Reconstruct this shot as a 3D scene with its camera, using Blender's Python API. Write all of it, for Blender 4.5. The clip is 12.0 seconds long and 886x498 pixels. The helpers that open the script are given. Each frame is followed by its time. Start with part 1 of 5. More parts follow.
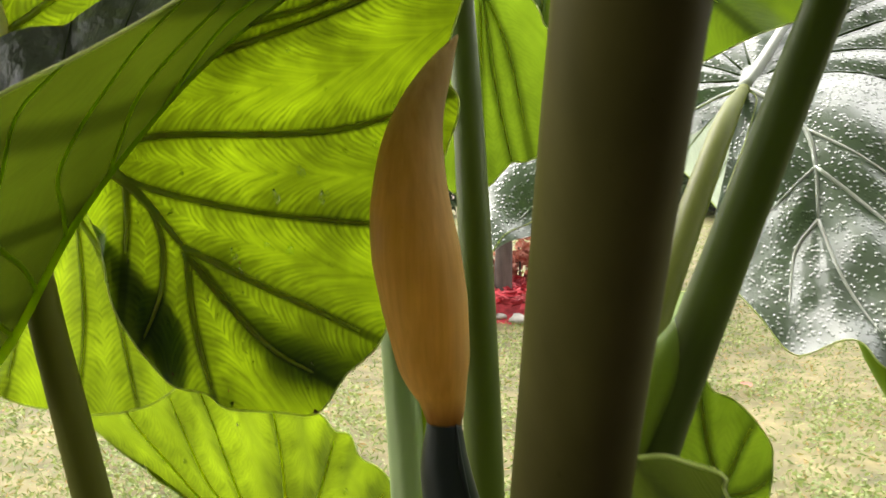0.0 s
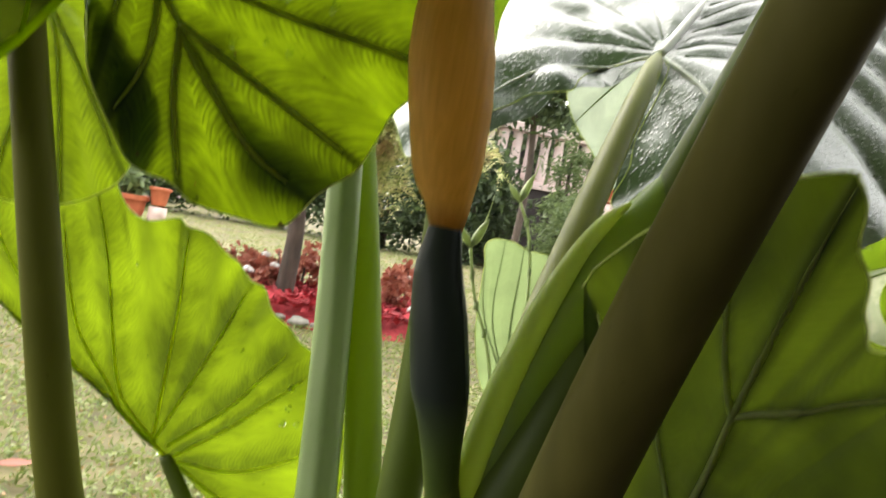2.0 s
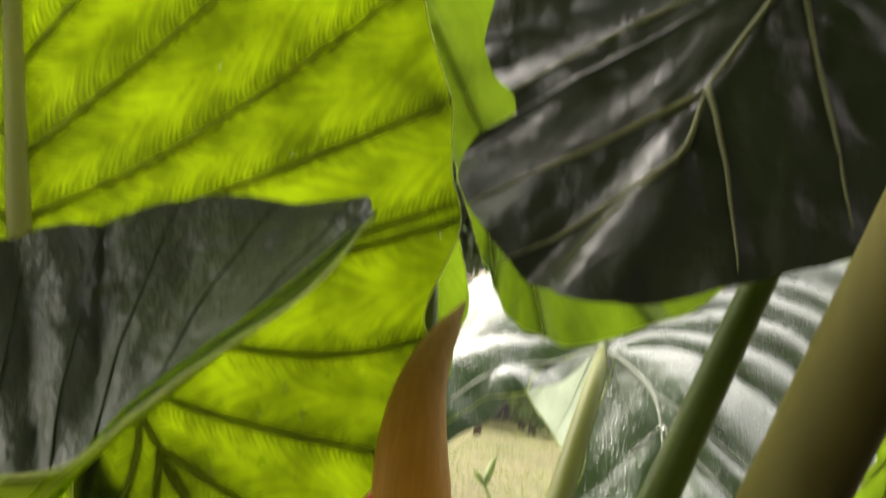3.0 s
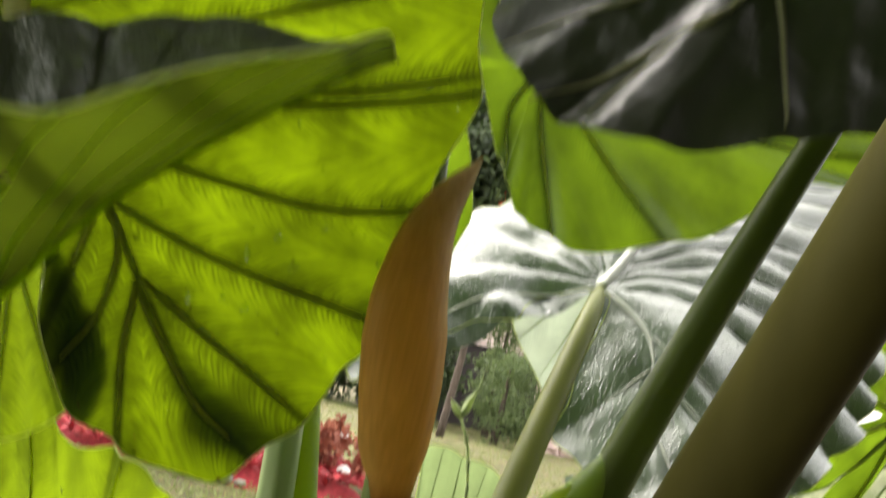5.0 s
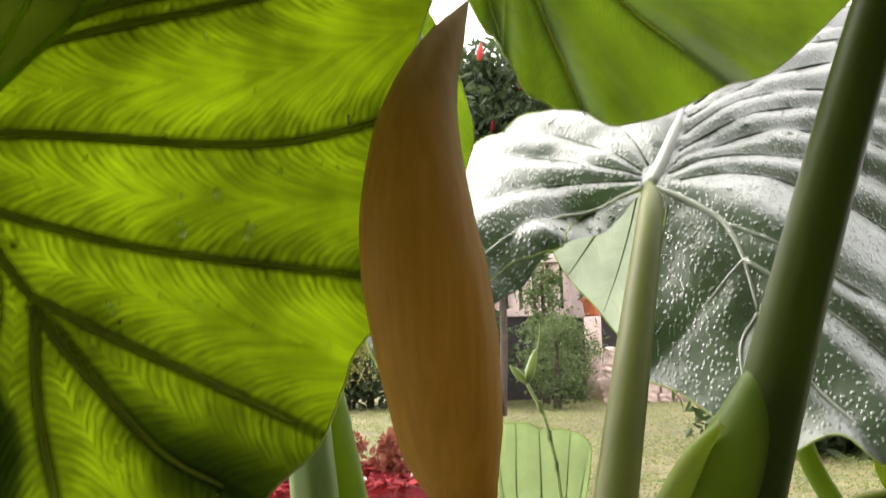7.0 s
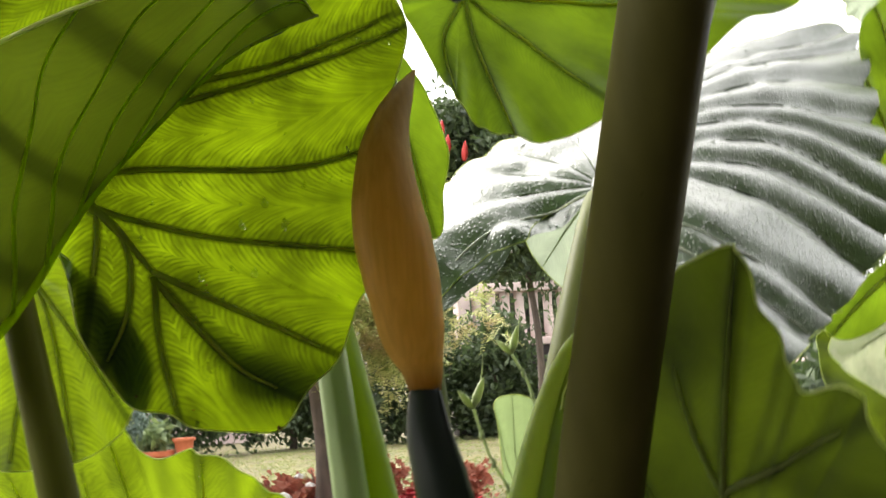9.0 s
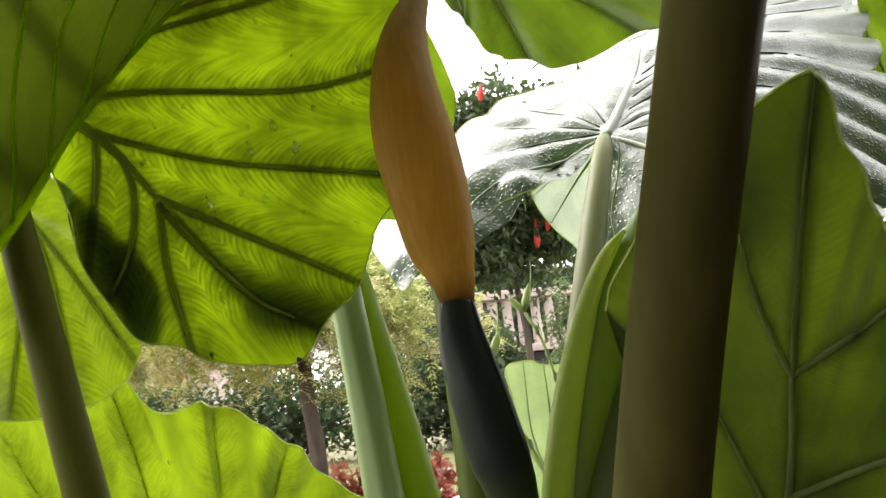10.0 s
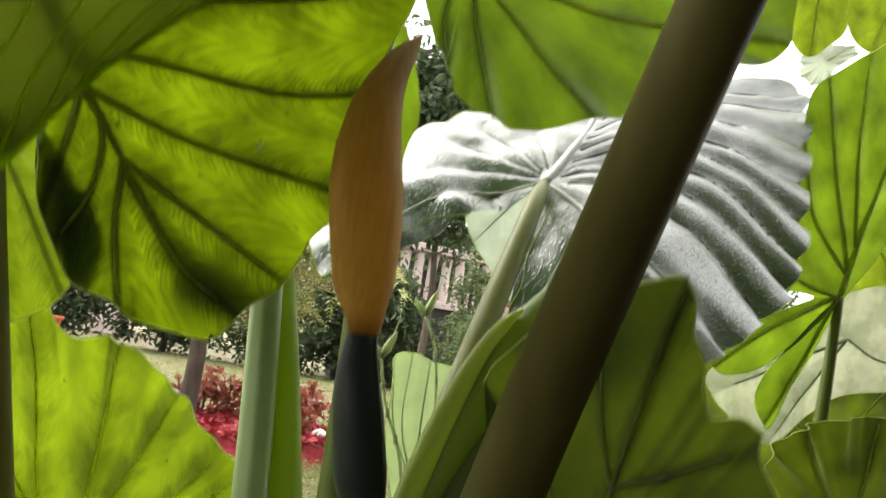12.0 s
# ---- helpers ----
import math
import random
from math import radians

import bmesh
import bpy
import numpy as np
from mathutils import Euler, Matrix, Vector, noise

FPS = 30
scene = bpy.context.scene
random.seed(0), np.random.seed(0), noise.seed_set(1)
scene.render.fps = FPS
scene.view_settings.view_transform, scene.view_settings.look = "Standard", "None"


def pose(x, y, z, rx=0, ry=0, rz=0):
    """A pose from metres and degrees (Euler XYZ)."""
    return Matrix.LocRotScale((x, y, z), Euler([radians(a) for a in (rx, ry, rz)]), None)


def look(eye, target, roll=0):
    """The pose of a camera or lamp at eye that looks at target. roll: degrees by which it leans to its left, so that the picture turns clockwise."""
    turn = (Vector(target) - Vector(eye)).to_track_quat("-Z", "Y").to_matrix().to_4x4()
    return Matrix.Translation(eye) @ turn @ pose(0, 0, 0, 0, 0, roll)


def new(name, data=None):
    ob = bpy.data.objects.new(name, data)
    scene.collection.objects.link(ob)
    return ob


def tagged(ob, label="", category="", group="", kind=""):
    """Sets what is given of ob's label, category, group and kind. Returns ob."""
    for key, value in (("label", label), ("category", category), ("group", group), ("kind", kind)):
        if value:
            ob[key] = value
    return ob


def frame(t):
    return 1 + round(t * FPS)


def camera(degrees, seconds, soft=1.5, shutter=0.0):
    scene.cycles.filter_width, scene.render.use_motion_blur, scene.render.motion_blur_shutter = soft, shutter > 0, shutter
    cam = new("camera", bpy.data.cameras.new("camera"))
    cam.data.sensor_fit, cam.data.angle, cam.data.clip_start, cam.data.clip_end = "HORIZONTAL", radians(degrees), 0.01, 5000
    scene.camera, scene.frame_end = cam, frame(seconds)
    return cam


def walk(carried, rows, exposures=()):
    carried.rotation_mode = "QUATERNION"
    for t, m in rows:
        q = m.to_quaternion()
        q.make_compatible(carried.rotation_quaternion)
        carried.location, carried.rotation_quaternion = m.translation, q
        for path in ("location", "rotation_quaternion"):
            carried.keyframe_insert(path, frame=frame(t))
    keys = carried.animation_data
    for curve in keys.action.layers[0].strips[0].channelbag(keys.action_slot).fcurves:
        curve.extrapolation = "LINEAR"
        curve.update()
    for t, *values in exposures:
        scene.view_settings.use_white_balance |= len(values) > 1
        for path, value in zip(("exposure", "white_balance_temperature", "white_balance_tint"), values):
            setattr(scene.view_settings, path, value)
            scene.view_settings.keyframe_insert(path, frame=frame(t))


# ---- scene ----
cam = camera(54.9, 12.0, shutter=0.5)
METRES, EYE, TILT, LEAN, TURN = 1.1, 0.70, -4.0, 0.0, 0.0
ROWS = [
    (0, 0.0067, -0.0016, 0.0068, 0.79, -1.22, 1.02),
    (0.3, 0.0022, -0.0156, -0.0148, -0.37, -0.29, -0.87),
    (0.6, -0.0208, -0.0132, -0.051, -3.27, 2.03, -4.08),
    (0.9, -0.0451, 0.0035, -0.0715, -6.57, 1.49, -8.0),
    (1.2, -0.0596, 0.0206, -0.0893, -9.66, 1.11, -11.0),
    (1.5, -0.0735, 0.017, -0.1082, -12.19, 1.25, -12.09),
    (2, -0.0863, 0.0009, -0.0908, -14.75, 1.91, -9.33),
    (2.5, -0.0997, -0.0358, -0.0231, -15.82, 5.6, -6.52),
    (3, -0.1121, -0.0461, 0.0252, -16.7, 11.79, -5.96),
    (3.2, -0.1213, -0.0535, 0.0232, -17.64, 16.61, -5.67),
    (4.8, -0.1137, -0.0368, -0.0219, -19.26, 15.25, -11.03),
    (5, -0.1034, -0.0071, -0.0394, -19.28, 12.61, -12.34),
    (5.5, -0.0822, 0.0318, -0.0689, -18.57, 9.29, -11.65),
    (6, -0.0644, 0.0683, -0.0687, -16.28, 8.09, -4.53),
    (6.5, -0.0674, 0.1019, -0.0648, -15.04, 9.19, 1.77),
    (7, -0.0667, 0.1096, -0.0417, -15.04, 11.4, 2.51),
    (7.2, -0.0643, 0.1021, -0.0358, -14.96, 12.35, 1.65),
    (8.8, -0.0658, -0.0238, -0.0872, -12.98, 13.66, 1.46),
    (9, -0.0739, -0.0345, -0.1012, -12.05, 13.88, 5.09),
    (9.5, -0.0814, -0.0232, -0.1226, -11.1, 13.87, 10.78),
    (10, -0.0892, 0.0042, -0.1384, -12.52, 14.76, 7.54),
    (10.5, -0.0806, 0.0289, -0.1662, -15.06, 13.87, 1.65),
    (11, -0.0767, 0.0311, -0.2026, -18.16, 11.58, -4.81),
    (11.5, -0.0869, 0.0077, -0.1681, -20.67, 10.94, -9.64),
    (12, -0.1046, -0.0484, -0.1017, -21.13, 10.92, -7.41),
]
walk(cam, [(t, pose(0, 0, EYE, TILT, LEAN, TURN) @ pose(METRES * x, METRES * y, METRES * z, 90 + pitch, roll, yaw)) for t, x, y, z, yaw, pitch, roll in ROWS], exposures=((0.0, 1.62, 6800, 13), (1.0, 1.52, 6850, 11), (2.0, 1.44, 6850, 11), (3.0, 1.58, 7150, 14), (5.0, 1.38, 7000, 11), (6.0, 1.36, 6900, 13), (7.0, 1.25, 6850, 13), (9.0, 1.32, 6850, 11), (10.5, 1.45, 6850, 11), (11.5, 1.40, 6850, 11), (12.0, 1.24, 6850, 11)))


def bezier_list(points, n):
    """n points along a smooth curve through the given ones."""
    p = [Vector(q) for q in points]
    p = [2 * p[0] - p[1]] + p + [2 * p[-1] - p[-2]]
    out = []
    for k in range(n):
        f = k / (n - 1) * (len(p) - 3)
        i = min(int(f), len(p) - 4)
        u = f - i
        a, b, c, d = p[i:i + 4]
        out.append(0.5 * (2 * b + (c - a) * u + (2 * a - 5 * b + 4 * c - d) * u * u + (3 * b - a - 3 * c + d) * u ** 3))
    return out


def ramp(values, f):
    f = max(0.0, min(1.0, f)) * (len(values) - 1)
    i = min(int(f), len(values) - 2)
    return values[i] + (values[i + 1] - values[i]) * (f - i)


# ---- world and light: a bright overcast day, the sky stronger beyond the plant ----
world = bpy.data.worlds.new("overcast_sky")
scene.world = world
world.use_nodes = True
wn = world.node_tree
sky = wn.nodes.new("ShaderNodeTexSky")
sky.sky_type, sky.sun_disc = "NISHITA", False
sky.sun_elevation, sky.sun_rotation = radians(51), radians(-30)
sky.air_density, sky.dust_density, sky.ozone_density = 1.0, 4.0, 0.6
pale = wn.nodes.new("ShaderNodeHueSaturation")
pale.inputs["Saturation"].default_value = 0.22
wn.links.new(sky.outputs[0], pale.inputs["Color"])
wn.links.new(pale.outputs[0], wn.nodes["Background"].inputs["Color"])
wn.nodes["Background"].inputs["Strength"].default_value = 0.18
cloud = wn.nodes.new("ShaderNodeBackground")
cloud.inputs["Color"].default_value, cloud.inputs["Strength"].default_value = (0.97, 0.98, 1.0, 1), 0.70
both = wn.nodes.new("ShaderNodeAddShader")
wn.links.new(wn.nodes["Background"].outputs[0], both.inputs[0])
wn.links.new(cloud.outputs[0], both.inputs[1])
wn.links.new(both.outputs[0], wn.nodes["World Output"].inputs["Surface"])
sun_data = bpy.data.lights.new("sun", "SUN")
sun_data.energy, sun_data.angle, sun_data.color = 1.2, radians(120), (1.0, 0.97, 0.92)
sun_lamp = new("sun", sun_data)
sun_lamp.matrix_world = look((-1.6, 2.8, 4.0), (0, 0, 0))


# ---- materials ----
def node_mat(name):
    m = bpy.data.materials.new(name)
    m.use_nodes = True
    t = m.node_tree
    return m, t, t.nodes["Principled BSDF"]


def add(t, kind, **props):
    n = t.nodes.new(kind)
    for k, v in props.items():
        if k in n.inputs:
            n.inputs[k].default_value = v
    return n


def noise_ramp(t, scale, lo, hi, c0, c1, coord="Object", detail=4.0, stretch=None):
    tc = t.nodes.new("ShaderNodeTexCoord")
    src = tc.outputs[coord]
    if stretch:
        mp = t.nodes.new("ShaderNodeMapping")
        mp.inputs["Scale"].default_value = stretch
        t.links.new(src, mp.inputs[0])
        src = mp.outputs[0]
    n = add(t, "ShaderNodeTexNoise", Scale=scale, Detail=detail)
    t.links.new(src, n.inputs["Vector"])
    r = t.nodes.new("ShaderNodeValToRGB")
    r.color_ramp.elements[0].position, r.color_ramp.elements[1].position = lo, hi
    r.color_ramp.elements[0].color, r.color_ramp.elements[1].color = (*c0, 1), (*c1, 1)
    t.links.new(n.outputs["Fac"], r.inputs[0])
    return r.outputs[0], n.outputs["Fac"]


def mult(t, a, b, fac=1.0, mode="MULTIPLY"):
    m = t.nodes.new("ShaderNodeMix")
    m.data_type, m.blend_type = "RGBA", mode
    m.inputs[0].default_value = fac
    t.links.new(a, m.inputs[6])
    t.links.new(b, m.inputs[7])
    return m.outputs[2]


def bump(t, bsdf, fac, strength, dist):
    b = add(t, "ShaderNodeBump", Strength=strength, Distance=dist)
    t.links.new(fac, b.inputs["Height"])
    t.links.new(b.outputs[0], bsdf.inputs["Normal"])
    return b


def plain(name, c0, c1, scale=30.0, rough=0.6, metal=0.0, rel=0.2, dist=0.002, stretch=None, spec=0.5):
    m, t, b = node_mat(name)
    col, fac = noise_ramp(t, scale, 0.3, 0.7, c0, c1, stretch=stretch)
    col2, _ = noise_ramp(t, scale * 0.17, 0.35, 0.65, (0.75, 0.75, 0.75), (1.1, 1.1, 1.1))
    t.links.new(mult(t, col, col2), b.inputs["Base Color"])
    b.inputs["Roughness"].default_value, b.inputs["Metallic"].default_value = rough, metal
    b.inputs["Specular IOR Level"].default_value = spec
    bump(t, b, fac, rel, dist)
    return m


def leaf_mat(name, base, glow, rough=0.38, share=0.6, veins=1.0, spec=0.5, spacing=0.0023, blotch=(0.75, 1.12), coat=0.0, coat_rough=0.28, sheen=0.0, relief=0.15, patch=14.0, coat_ior=1.7, mottle=None, beads=0.0, bead_scale=300.0, line=0.0036, flank=(0.0016, 0.0048, 0.42)):
    """A leaf: reflecting skin, and light let through from behind, with fine feather veins along the mapped main veins."""
    m, t, b = node_mat(name)
    uv = t.nodes.new("ShaderNodeUVMap")
    uv.uv_map = "vein_map"
    tc = t.nodes.new("ShaderNodeTexCoord")
    sep = t.nodes.new("ShaderNodeSeparateXYZ")
    t.links.new(uv.outputs[0], sep.inputs[0])
    wob = add(t, "ShaderNodeTexNoise", Scale=80.0, Detail=3.0)
    t.links.new(tc.outputs["Object"], wob.inputs["Vector"])

    def calc(op, a, bb, c=None):
        n = t.nodes.new("ShaderNodeMath")
        n.operation = op
        for k, v in enumerate((a, bb, c)):
            if v is None:
                continue
            if isinstance(v, (int, float)):
                n.inputs[k].default_value = v
            else:
                t.links.new(v, n.inputs[k])
        return n.outputs[0]

    bend = calc("MULTIPLY_ADD", calc("MULTIPLY", sep.outputs[0], sep.outputs[0]), 42.0, calc("MULTIPLY", sep.outputs[0], 0.2))
    ph = calc("MULTIPLY", calc("SUBTRACT", sep.outputs[1], bend), 1.0 / spacing)
    ph = calc("ADD", ph, calc("MULTIPLY", wob.outputs["Fac"], 2.2))
    com = t.nodes.new("ShaderNodeCombineXYZ")
    t.links.new(ph, com.inputs[0])
    t.links.new(calc("MULTIPLY", sep.outputs[0], 150.0), com.inputs[1])
    st = add(t, "ShaderNodeTexNoise", Scale=1.0, Detail=2.0, Roughness=0.45)
    t.links.new(com.outputs[0], st.inputs["Vector"])
    fm = add(t, "ShaderNodeMapRange")
    fm.inputs[1].default_value, fm.inputs[2].default_value = 0.30, 0.68
    t.links.new(st.outputs["Fac"], fm.inputs[0])
    fade = add(t, "ShaderNodeMapRange")
    fade.inputs[1].default_value, fade.inputs[2].default_value = 0.009, 0.021
    fade.inputs[3].default_value, fade.inputs[4].default_value = 1.0, 0.15
    t.links.new(sep.outputs[0], fade.inputs[0])
    ripple = calc("MULTIPLY_ADD", calc("SINE", calc("MULTIPLY", ph, 2 * math.pi * spacing / line), 0.0), 0.5, 0.5)
    streak = calc("MULTIPLY_ADD", fm.outputs[0], 0.55, calc("MULTIPLY", calc("POWER", ripple, 0.6), 0.45))
    fine = calc("MULTIPLY_ADD", calc("SUBTRACT", streak, 0.5), fade.outputs[0], 0.5)
    wide = add(t, "ShaderNodeTexNoise", Scale=patch, Detail=5.0)
    t.links.new(tc.outputs["Object"], wide.inputs["Vector"])
    mr = add(t, "ShaderNodeMapRange")
    mr.inputs[1].default_value, mr.inputs[2].default_value = 0.3, 0.7
    mr.inputs[3].default_value, mr.inputs[4].default_value = blotch
    t.links.new(wide.outputs["Fac"], mr.inputs[0])
    near = add(t, "ShaderNodeMapRange")
    near.inputs[1].default_value, near.inputs[2].default_value = flank[:2]
    near.inputs[3].default_value, near.inputs[4].default_value = flank[2], 1.0
    t.links.new(sep.outputs[0], near.inputs[0])
    st2 = add(t, "ShaderNodeTexNoise", Scale=0.28, Detail=1.0)
    t.links.new(com.outputs[0], st2.inputs["Vector"])
    band = add(t, "ShaderNodeMapRange")
    band.inputs[1].default_value, band.inputs[2].default_value = 0.36, 0.64
    band.inputs[3].default_value, band.inputs[4].default_value = 1.0 - 0.13 * veins, 1.0 + 0.13 * veins
    t.links.new(st2.outputs["Fac"], band.inputs[0])
    f = calc("MULTIPLY_ADD", fine, 0.62 * veins, 1.0 - 0.48 * veins)
    f = calc("MULTIPLY", calc("MULTIPLY", calc("MULTIPLY", f, mr.outputs[0]), near.outputs[0]), band.outputs[0])
    lane = add(t, "ShaderNodeMapRange")
    lane.interpolation_type = "SMOOTHSTEP"
    lane.inputs[1].default_value, lane.inputs[2].default_value = 0.002, 0.017
    lane.inputs[3].default_value, lane.inputs[4].default_value = 1.0 - 0.22 * veins, 1.0 + 0.16 * veins
    t.links.new(sep.outputs[0], lane.inputs[0])
    f = calc("MULTIPLY", f, lane.outputs[0])
    rgb = t.nodes.new("ShaderNodeVectorMath")
    rgb.operation = "SCALE"
    rgb.inputs[0].default_value = glow
    t.links.new(f, rgb.inputs["Scale"])
    tr = t.nodes.new("ShaderNodeBsdfTranslucent")
    t.links.new(rgb.outputs[0], tr.inputs["Color"])
    col, fac = noise_ramp(t, 40.0, 0.3, 0.7, tuple(0.8 * v for v in base), tuple(1.15 * v for v in base))
    if mottle:
        col, fac = noise_ramp(t, mottle[1], 0.44, 0.56, base, mottle[0])
    t.links.new(col, b.inputs["Base Color"])
    b.inputs["Roughness"].default_value = rough
    b.inputs["Specular IOR Level"].default_value = spec
    b.inputs["Coat Weight"].default_value, b.inputs["Coat Roughness"].default_value, b.inputs["Coat IOR"].default_value = coat, coat_rough, coat_ior
    b.inputs["Sheen Weight"].default_value, b.inputs["Sheen Roughness"].default_value = sheen, 0.35
    bp = add(t, "ShaderNodeBump", Strength=relief, Distance=0.0006)
    t.links.new(fine, bp.inputs["Height"])
    t.links.new(bp.outputs[0], b.inputs["Normal"])
    t.links.new(bp.outputs[0], b.inputs["Coat Normal"])
    if beads:
        coarse = bead_scale < 100.0
        vo = add(t, "ShaderNodeTexNoise", Scale=bead_scale, Detail=4.0) if coarse else add(t, "ShaderNodeTexVoronoi", Scale=bead_scale, Randomness=1.0)
        t.links.new(tc.outputs["Object"], vo.inputs["Vector"])
        dm = add(t, "ShaderNodeMapRange")
        dm.inputs[1].default_value, dm.inputs[2].default_value = (0.3, 0.7) if coarse else (0.42, 0.20)
        t.links.new(vo.outputs["Fac" if coarse else "Distance"], dm.inputs[0])
        bb = add(t, "ShaderNodeBump", Strength=beads, Distance=0.36 / bead_scale)
        t.links.new(dm.outputs[0], bb.inputs["Height"])
        t.links.new(bb.outputs[0], b.inputs["Coat Normal"])
        t.links.new(bb.outputs[0], b.inputs["Normal"])
    mx = t.nodes.new("ShaderNodeMixShader")
    mx.inputs[0].default_value = share
    t.links.new(b.outputs[0], mx.inputs[1])
    t.links.new(tr.outputs[0], mx.inputs[2])
    t.links.new(mx.outputs[0], t.nodes["Material Output"].inputs["Surface"])
    return m


def stem_mat(name, c0, c1, share=0.15, glow=(0.35, 0.5, 0.06), rough=0.45, spec=0.2, streak=60.0, bands=None):
    """A fleshy stalk: satin skin with lengthwise streaks that lets a little light through."""
    m, t, b = node_mat(name)
    col, fac = noise_ramp(t, streak, 0.3, 0.7, c0, c1, stretch=(1.0, 1.0, 0.06))
    col2, _ = noise_ramp(t, 9.0, 0.3, 0.7, (0.8, 0.8, 0.8), (1.1, 1.1, 1.1))
    speck, sf = noise_ramp(t, 420.0, 0.70, 0.76, (1, 1, 1), (0.62, 0.6, 0.5))
    skin = mult(t, mult(t, col, col2), speck)
    tr = add(t, "ShaderNodeBsdfTranslucent", Color=(*glow, 1))
    if bands:
        tc = t.nodes.new("ShaderNodeTexCoord")
        sep = t.nodes.new("ShaderNodeSeparateXYZ")
        t.links.new(tc.outputs["Object"], sep.inputs[0])
        mr = add(t, "ShaderNodeMapRange")
        mr.inputs[1].default_value, mr.inputs[2].default_value = bands[0][0], bands[-1][0]
        t.links.new(sep.outputs[2], mr.inputs[0])
        r = t.nodes.new("ShaderNodeValToRGB")
        r.color_ramp.elements[0].color, r.color_ramp.elements[1].color = (*bands[0][1], 1), (*bands[-1][1], 1)
        for at, tint in bands[1:-1]:
            r.color_ramp.elements.new((at - bands[0][0]) / (bands[-1][0] - bands[0][0])).color = (*tint, 1)
        t.links.new(mr.outputs[0], r.inputs[0])
        skin = mult(t, skin, r.outputs[0])
        rgb = add(t, "ShaderNodeRGB")
        rgb.outputs[0].default_value = (*glow, 1)
        t.links.new(mult(t, mult(t, rgb.outputs[0], r.outputs[0]), col2), tr.inputs["Color"])
    t.links.new(skin, b.inputs["Base Color"])
    b.inputs["Roughness"].default_value = rough
    b.inputs["Specular IOR Level"].default_value = spec
    bump(t, b, fac, 0.15, 0.0008)
    mx = t.nodes.new("ShaderNodeMixShader")
    mx.inputs[0].default_value = share
    t.links.new(b.outputs[0], mx.inputs[1])
    t.links.new(tr.outputs[0], mx.inputs[2])
    t.links.new(mx.outputs[0], t.nodes["Material Output"].inputs["Surface"])
    return m


LIT = leaf_mat("lit_leaf_green", (0.030, 0.078, 0.006), (0.138, 0.208, 0.003), veins=1.45, blotch=(0.42, 1.6), spacing=0.0021, patch=24.0, flank=(0.0015, 0.0032, 0.26))
YELLOW = leaf_mat("yellow_green_leaf", (0.050, 0.11, 0.012), (0.160, 0.225, 0.008), veins=0.75, blotch=(0.5, 1.45), spacing=0.005, patch=22.0, flank=(0.0006, 0.0022, 0.6))
REAR = leaf_mat("rear_leaf_green", (0.045, 0.10, 0.010), (0.175, 0.255, 0.006), veins=1.05, blotch=(0.55, 1.5), spacing=0.0026, patch=22.0, flank=(0.0012, 0.0026, 0.4))
LOW = leaf_mat("low_leaf_green", (0.050, 0.11, 0.012), (0.152, 0.222, 0.006), veins=0.95, blotch=(0.52, 1.5), spacing=0.008, patch=15.0, flank=(0.0006, 0.0022, 0.55))
SMOOTH = leaf_mat("smooth_leaf_green", (0.050, 0.12, 0.015), (0.138, 0.226, 0.009), veins=0.5, blotch=(0.5, 1.4), spacing=0.006, patch=18.0)
WET = leaf_mat("wet_leaf_green", (0.032, 0.078, 0.018), (0.06, 0.12, 0.012), rough=0.42, share=0.12, veins=0.25, spec=0.6, coat=1.0, coat_rough=0.3, coat_ior=1.85, sheen=0.2, relief=0.04, beads=0.4)
CURL = leaf_mat("curled_leaf_green", (0.042, 0.086, 0.011), (0.092, 0.132, 0.006), veins=0.4, blotch=(0.5, 1.3), spacing=0.004, relief=0.05)
CURL_TOP = leaf_mat("dull_wet_leaf_top", (0.085, 0.108, 0.062), (0.03, 0.05, 0.01), rough=0.45, share=0.1, veins=0.3, coat=0.2, coat_rough=0.35, relief=0.05, beads=0.55, bead_scale=55.0)
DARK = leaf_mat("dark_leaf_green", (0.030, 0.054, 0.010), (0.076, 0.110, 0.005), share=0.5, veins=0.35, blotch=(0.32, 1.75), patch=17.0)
# shaded copy of the leaf green, its shade put into the near-black colour
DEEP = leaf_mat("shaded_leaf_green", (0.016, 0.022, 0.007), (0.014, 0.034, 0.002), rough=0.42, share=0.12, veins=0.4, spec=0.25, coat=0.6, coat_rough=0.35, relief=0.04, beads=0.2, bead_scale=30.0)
BEHIND = leaf_mat("doubled_leaf_green", (0.02, 0.04, 0.008), (0.075, 0.125, 0.003), share=0.6, veins=0.4)
PALE = leaf_mat("pale_leaf_green", (0.25, 0.36, 0.17), (0.33, 0.44, 0.18), share=0.5, veins=0.25, flank=(0.0004, 0.0015, 0.85))
WHITISH = leaf_mat("whitish_leaf_underside", (0.42, 0.50, 0.40), (0.44, 0.52, 0.38), share=0.45, veins=0.5, blotch=(0.6, 1.3), flank=(0.0004, 0.0012, 0.9))
SPOTTED = leaf_mat("mottled_leaf_green", (0.20, 0.32, 0.12), (0.62, 0.68, 0.42), share=0.3, veins=0.2, blotch=(0.6, 1.2), flank=(0.001, 0.003, 0.75), mottle=((0.82, 0.83, 0.70), 18.0))
VEIN = stem_mat("leaf_vein_green", (0.20, 0.27, 0.055), (0.26, 0.34, 0.08), share=0.6, glow=(0.85, 0.95, 0.12))
VEIN_DARK = leaf_mat("dark_leaf_green", (0.040, 0.09, 0.018), (0.17, 0.235, 0.010), share=0.5, veins=0.4, blotch=(0.45, 1.4), patch=9.0)
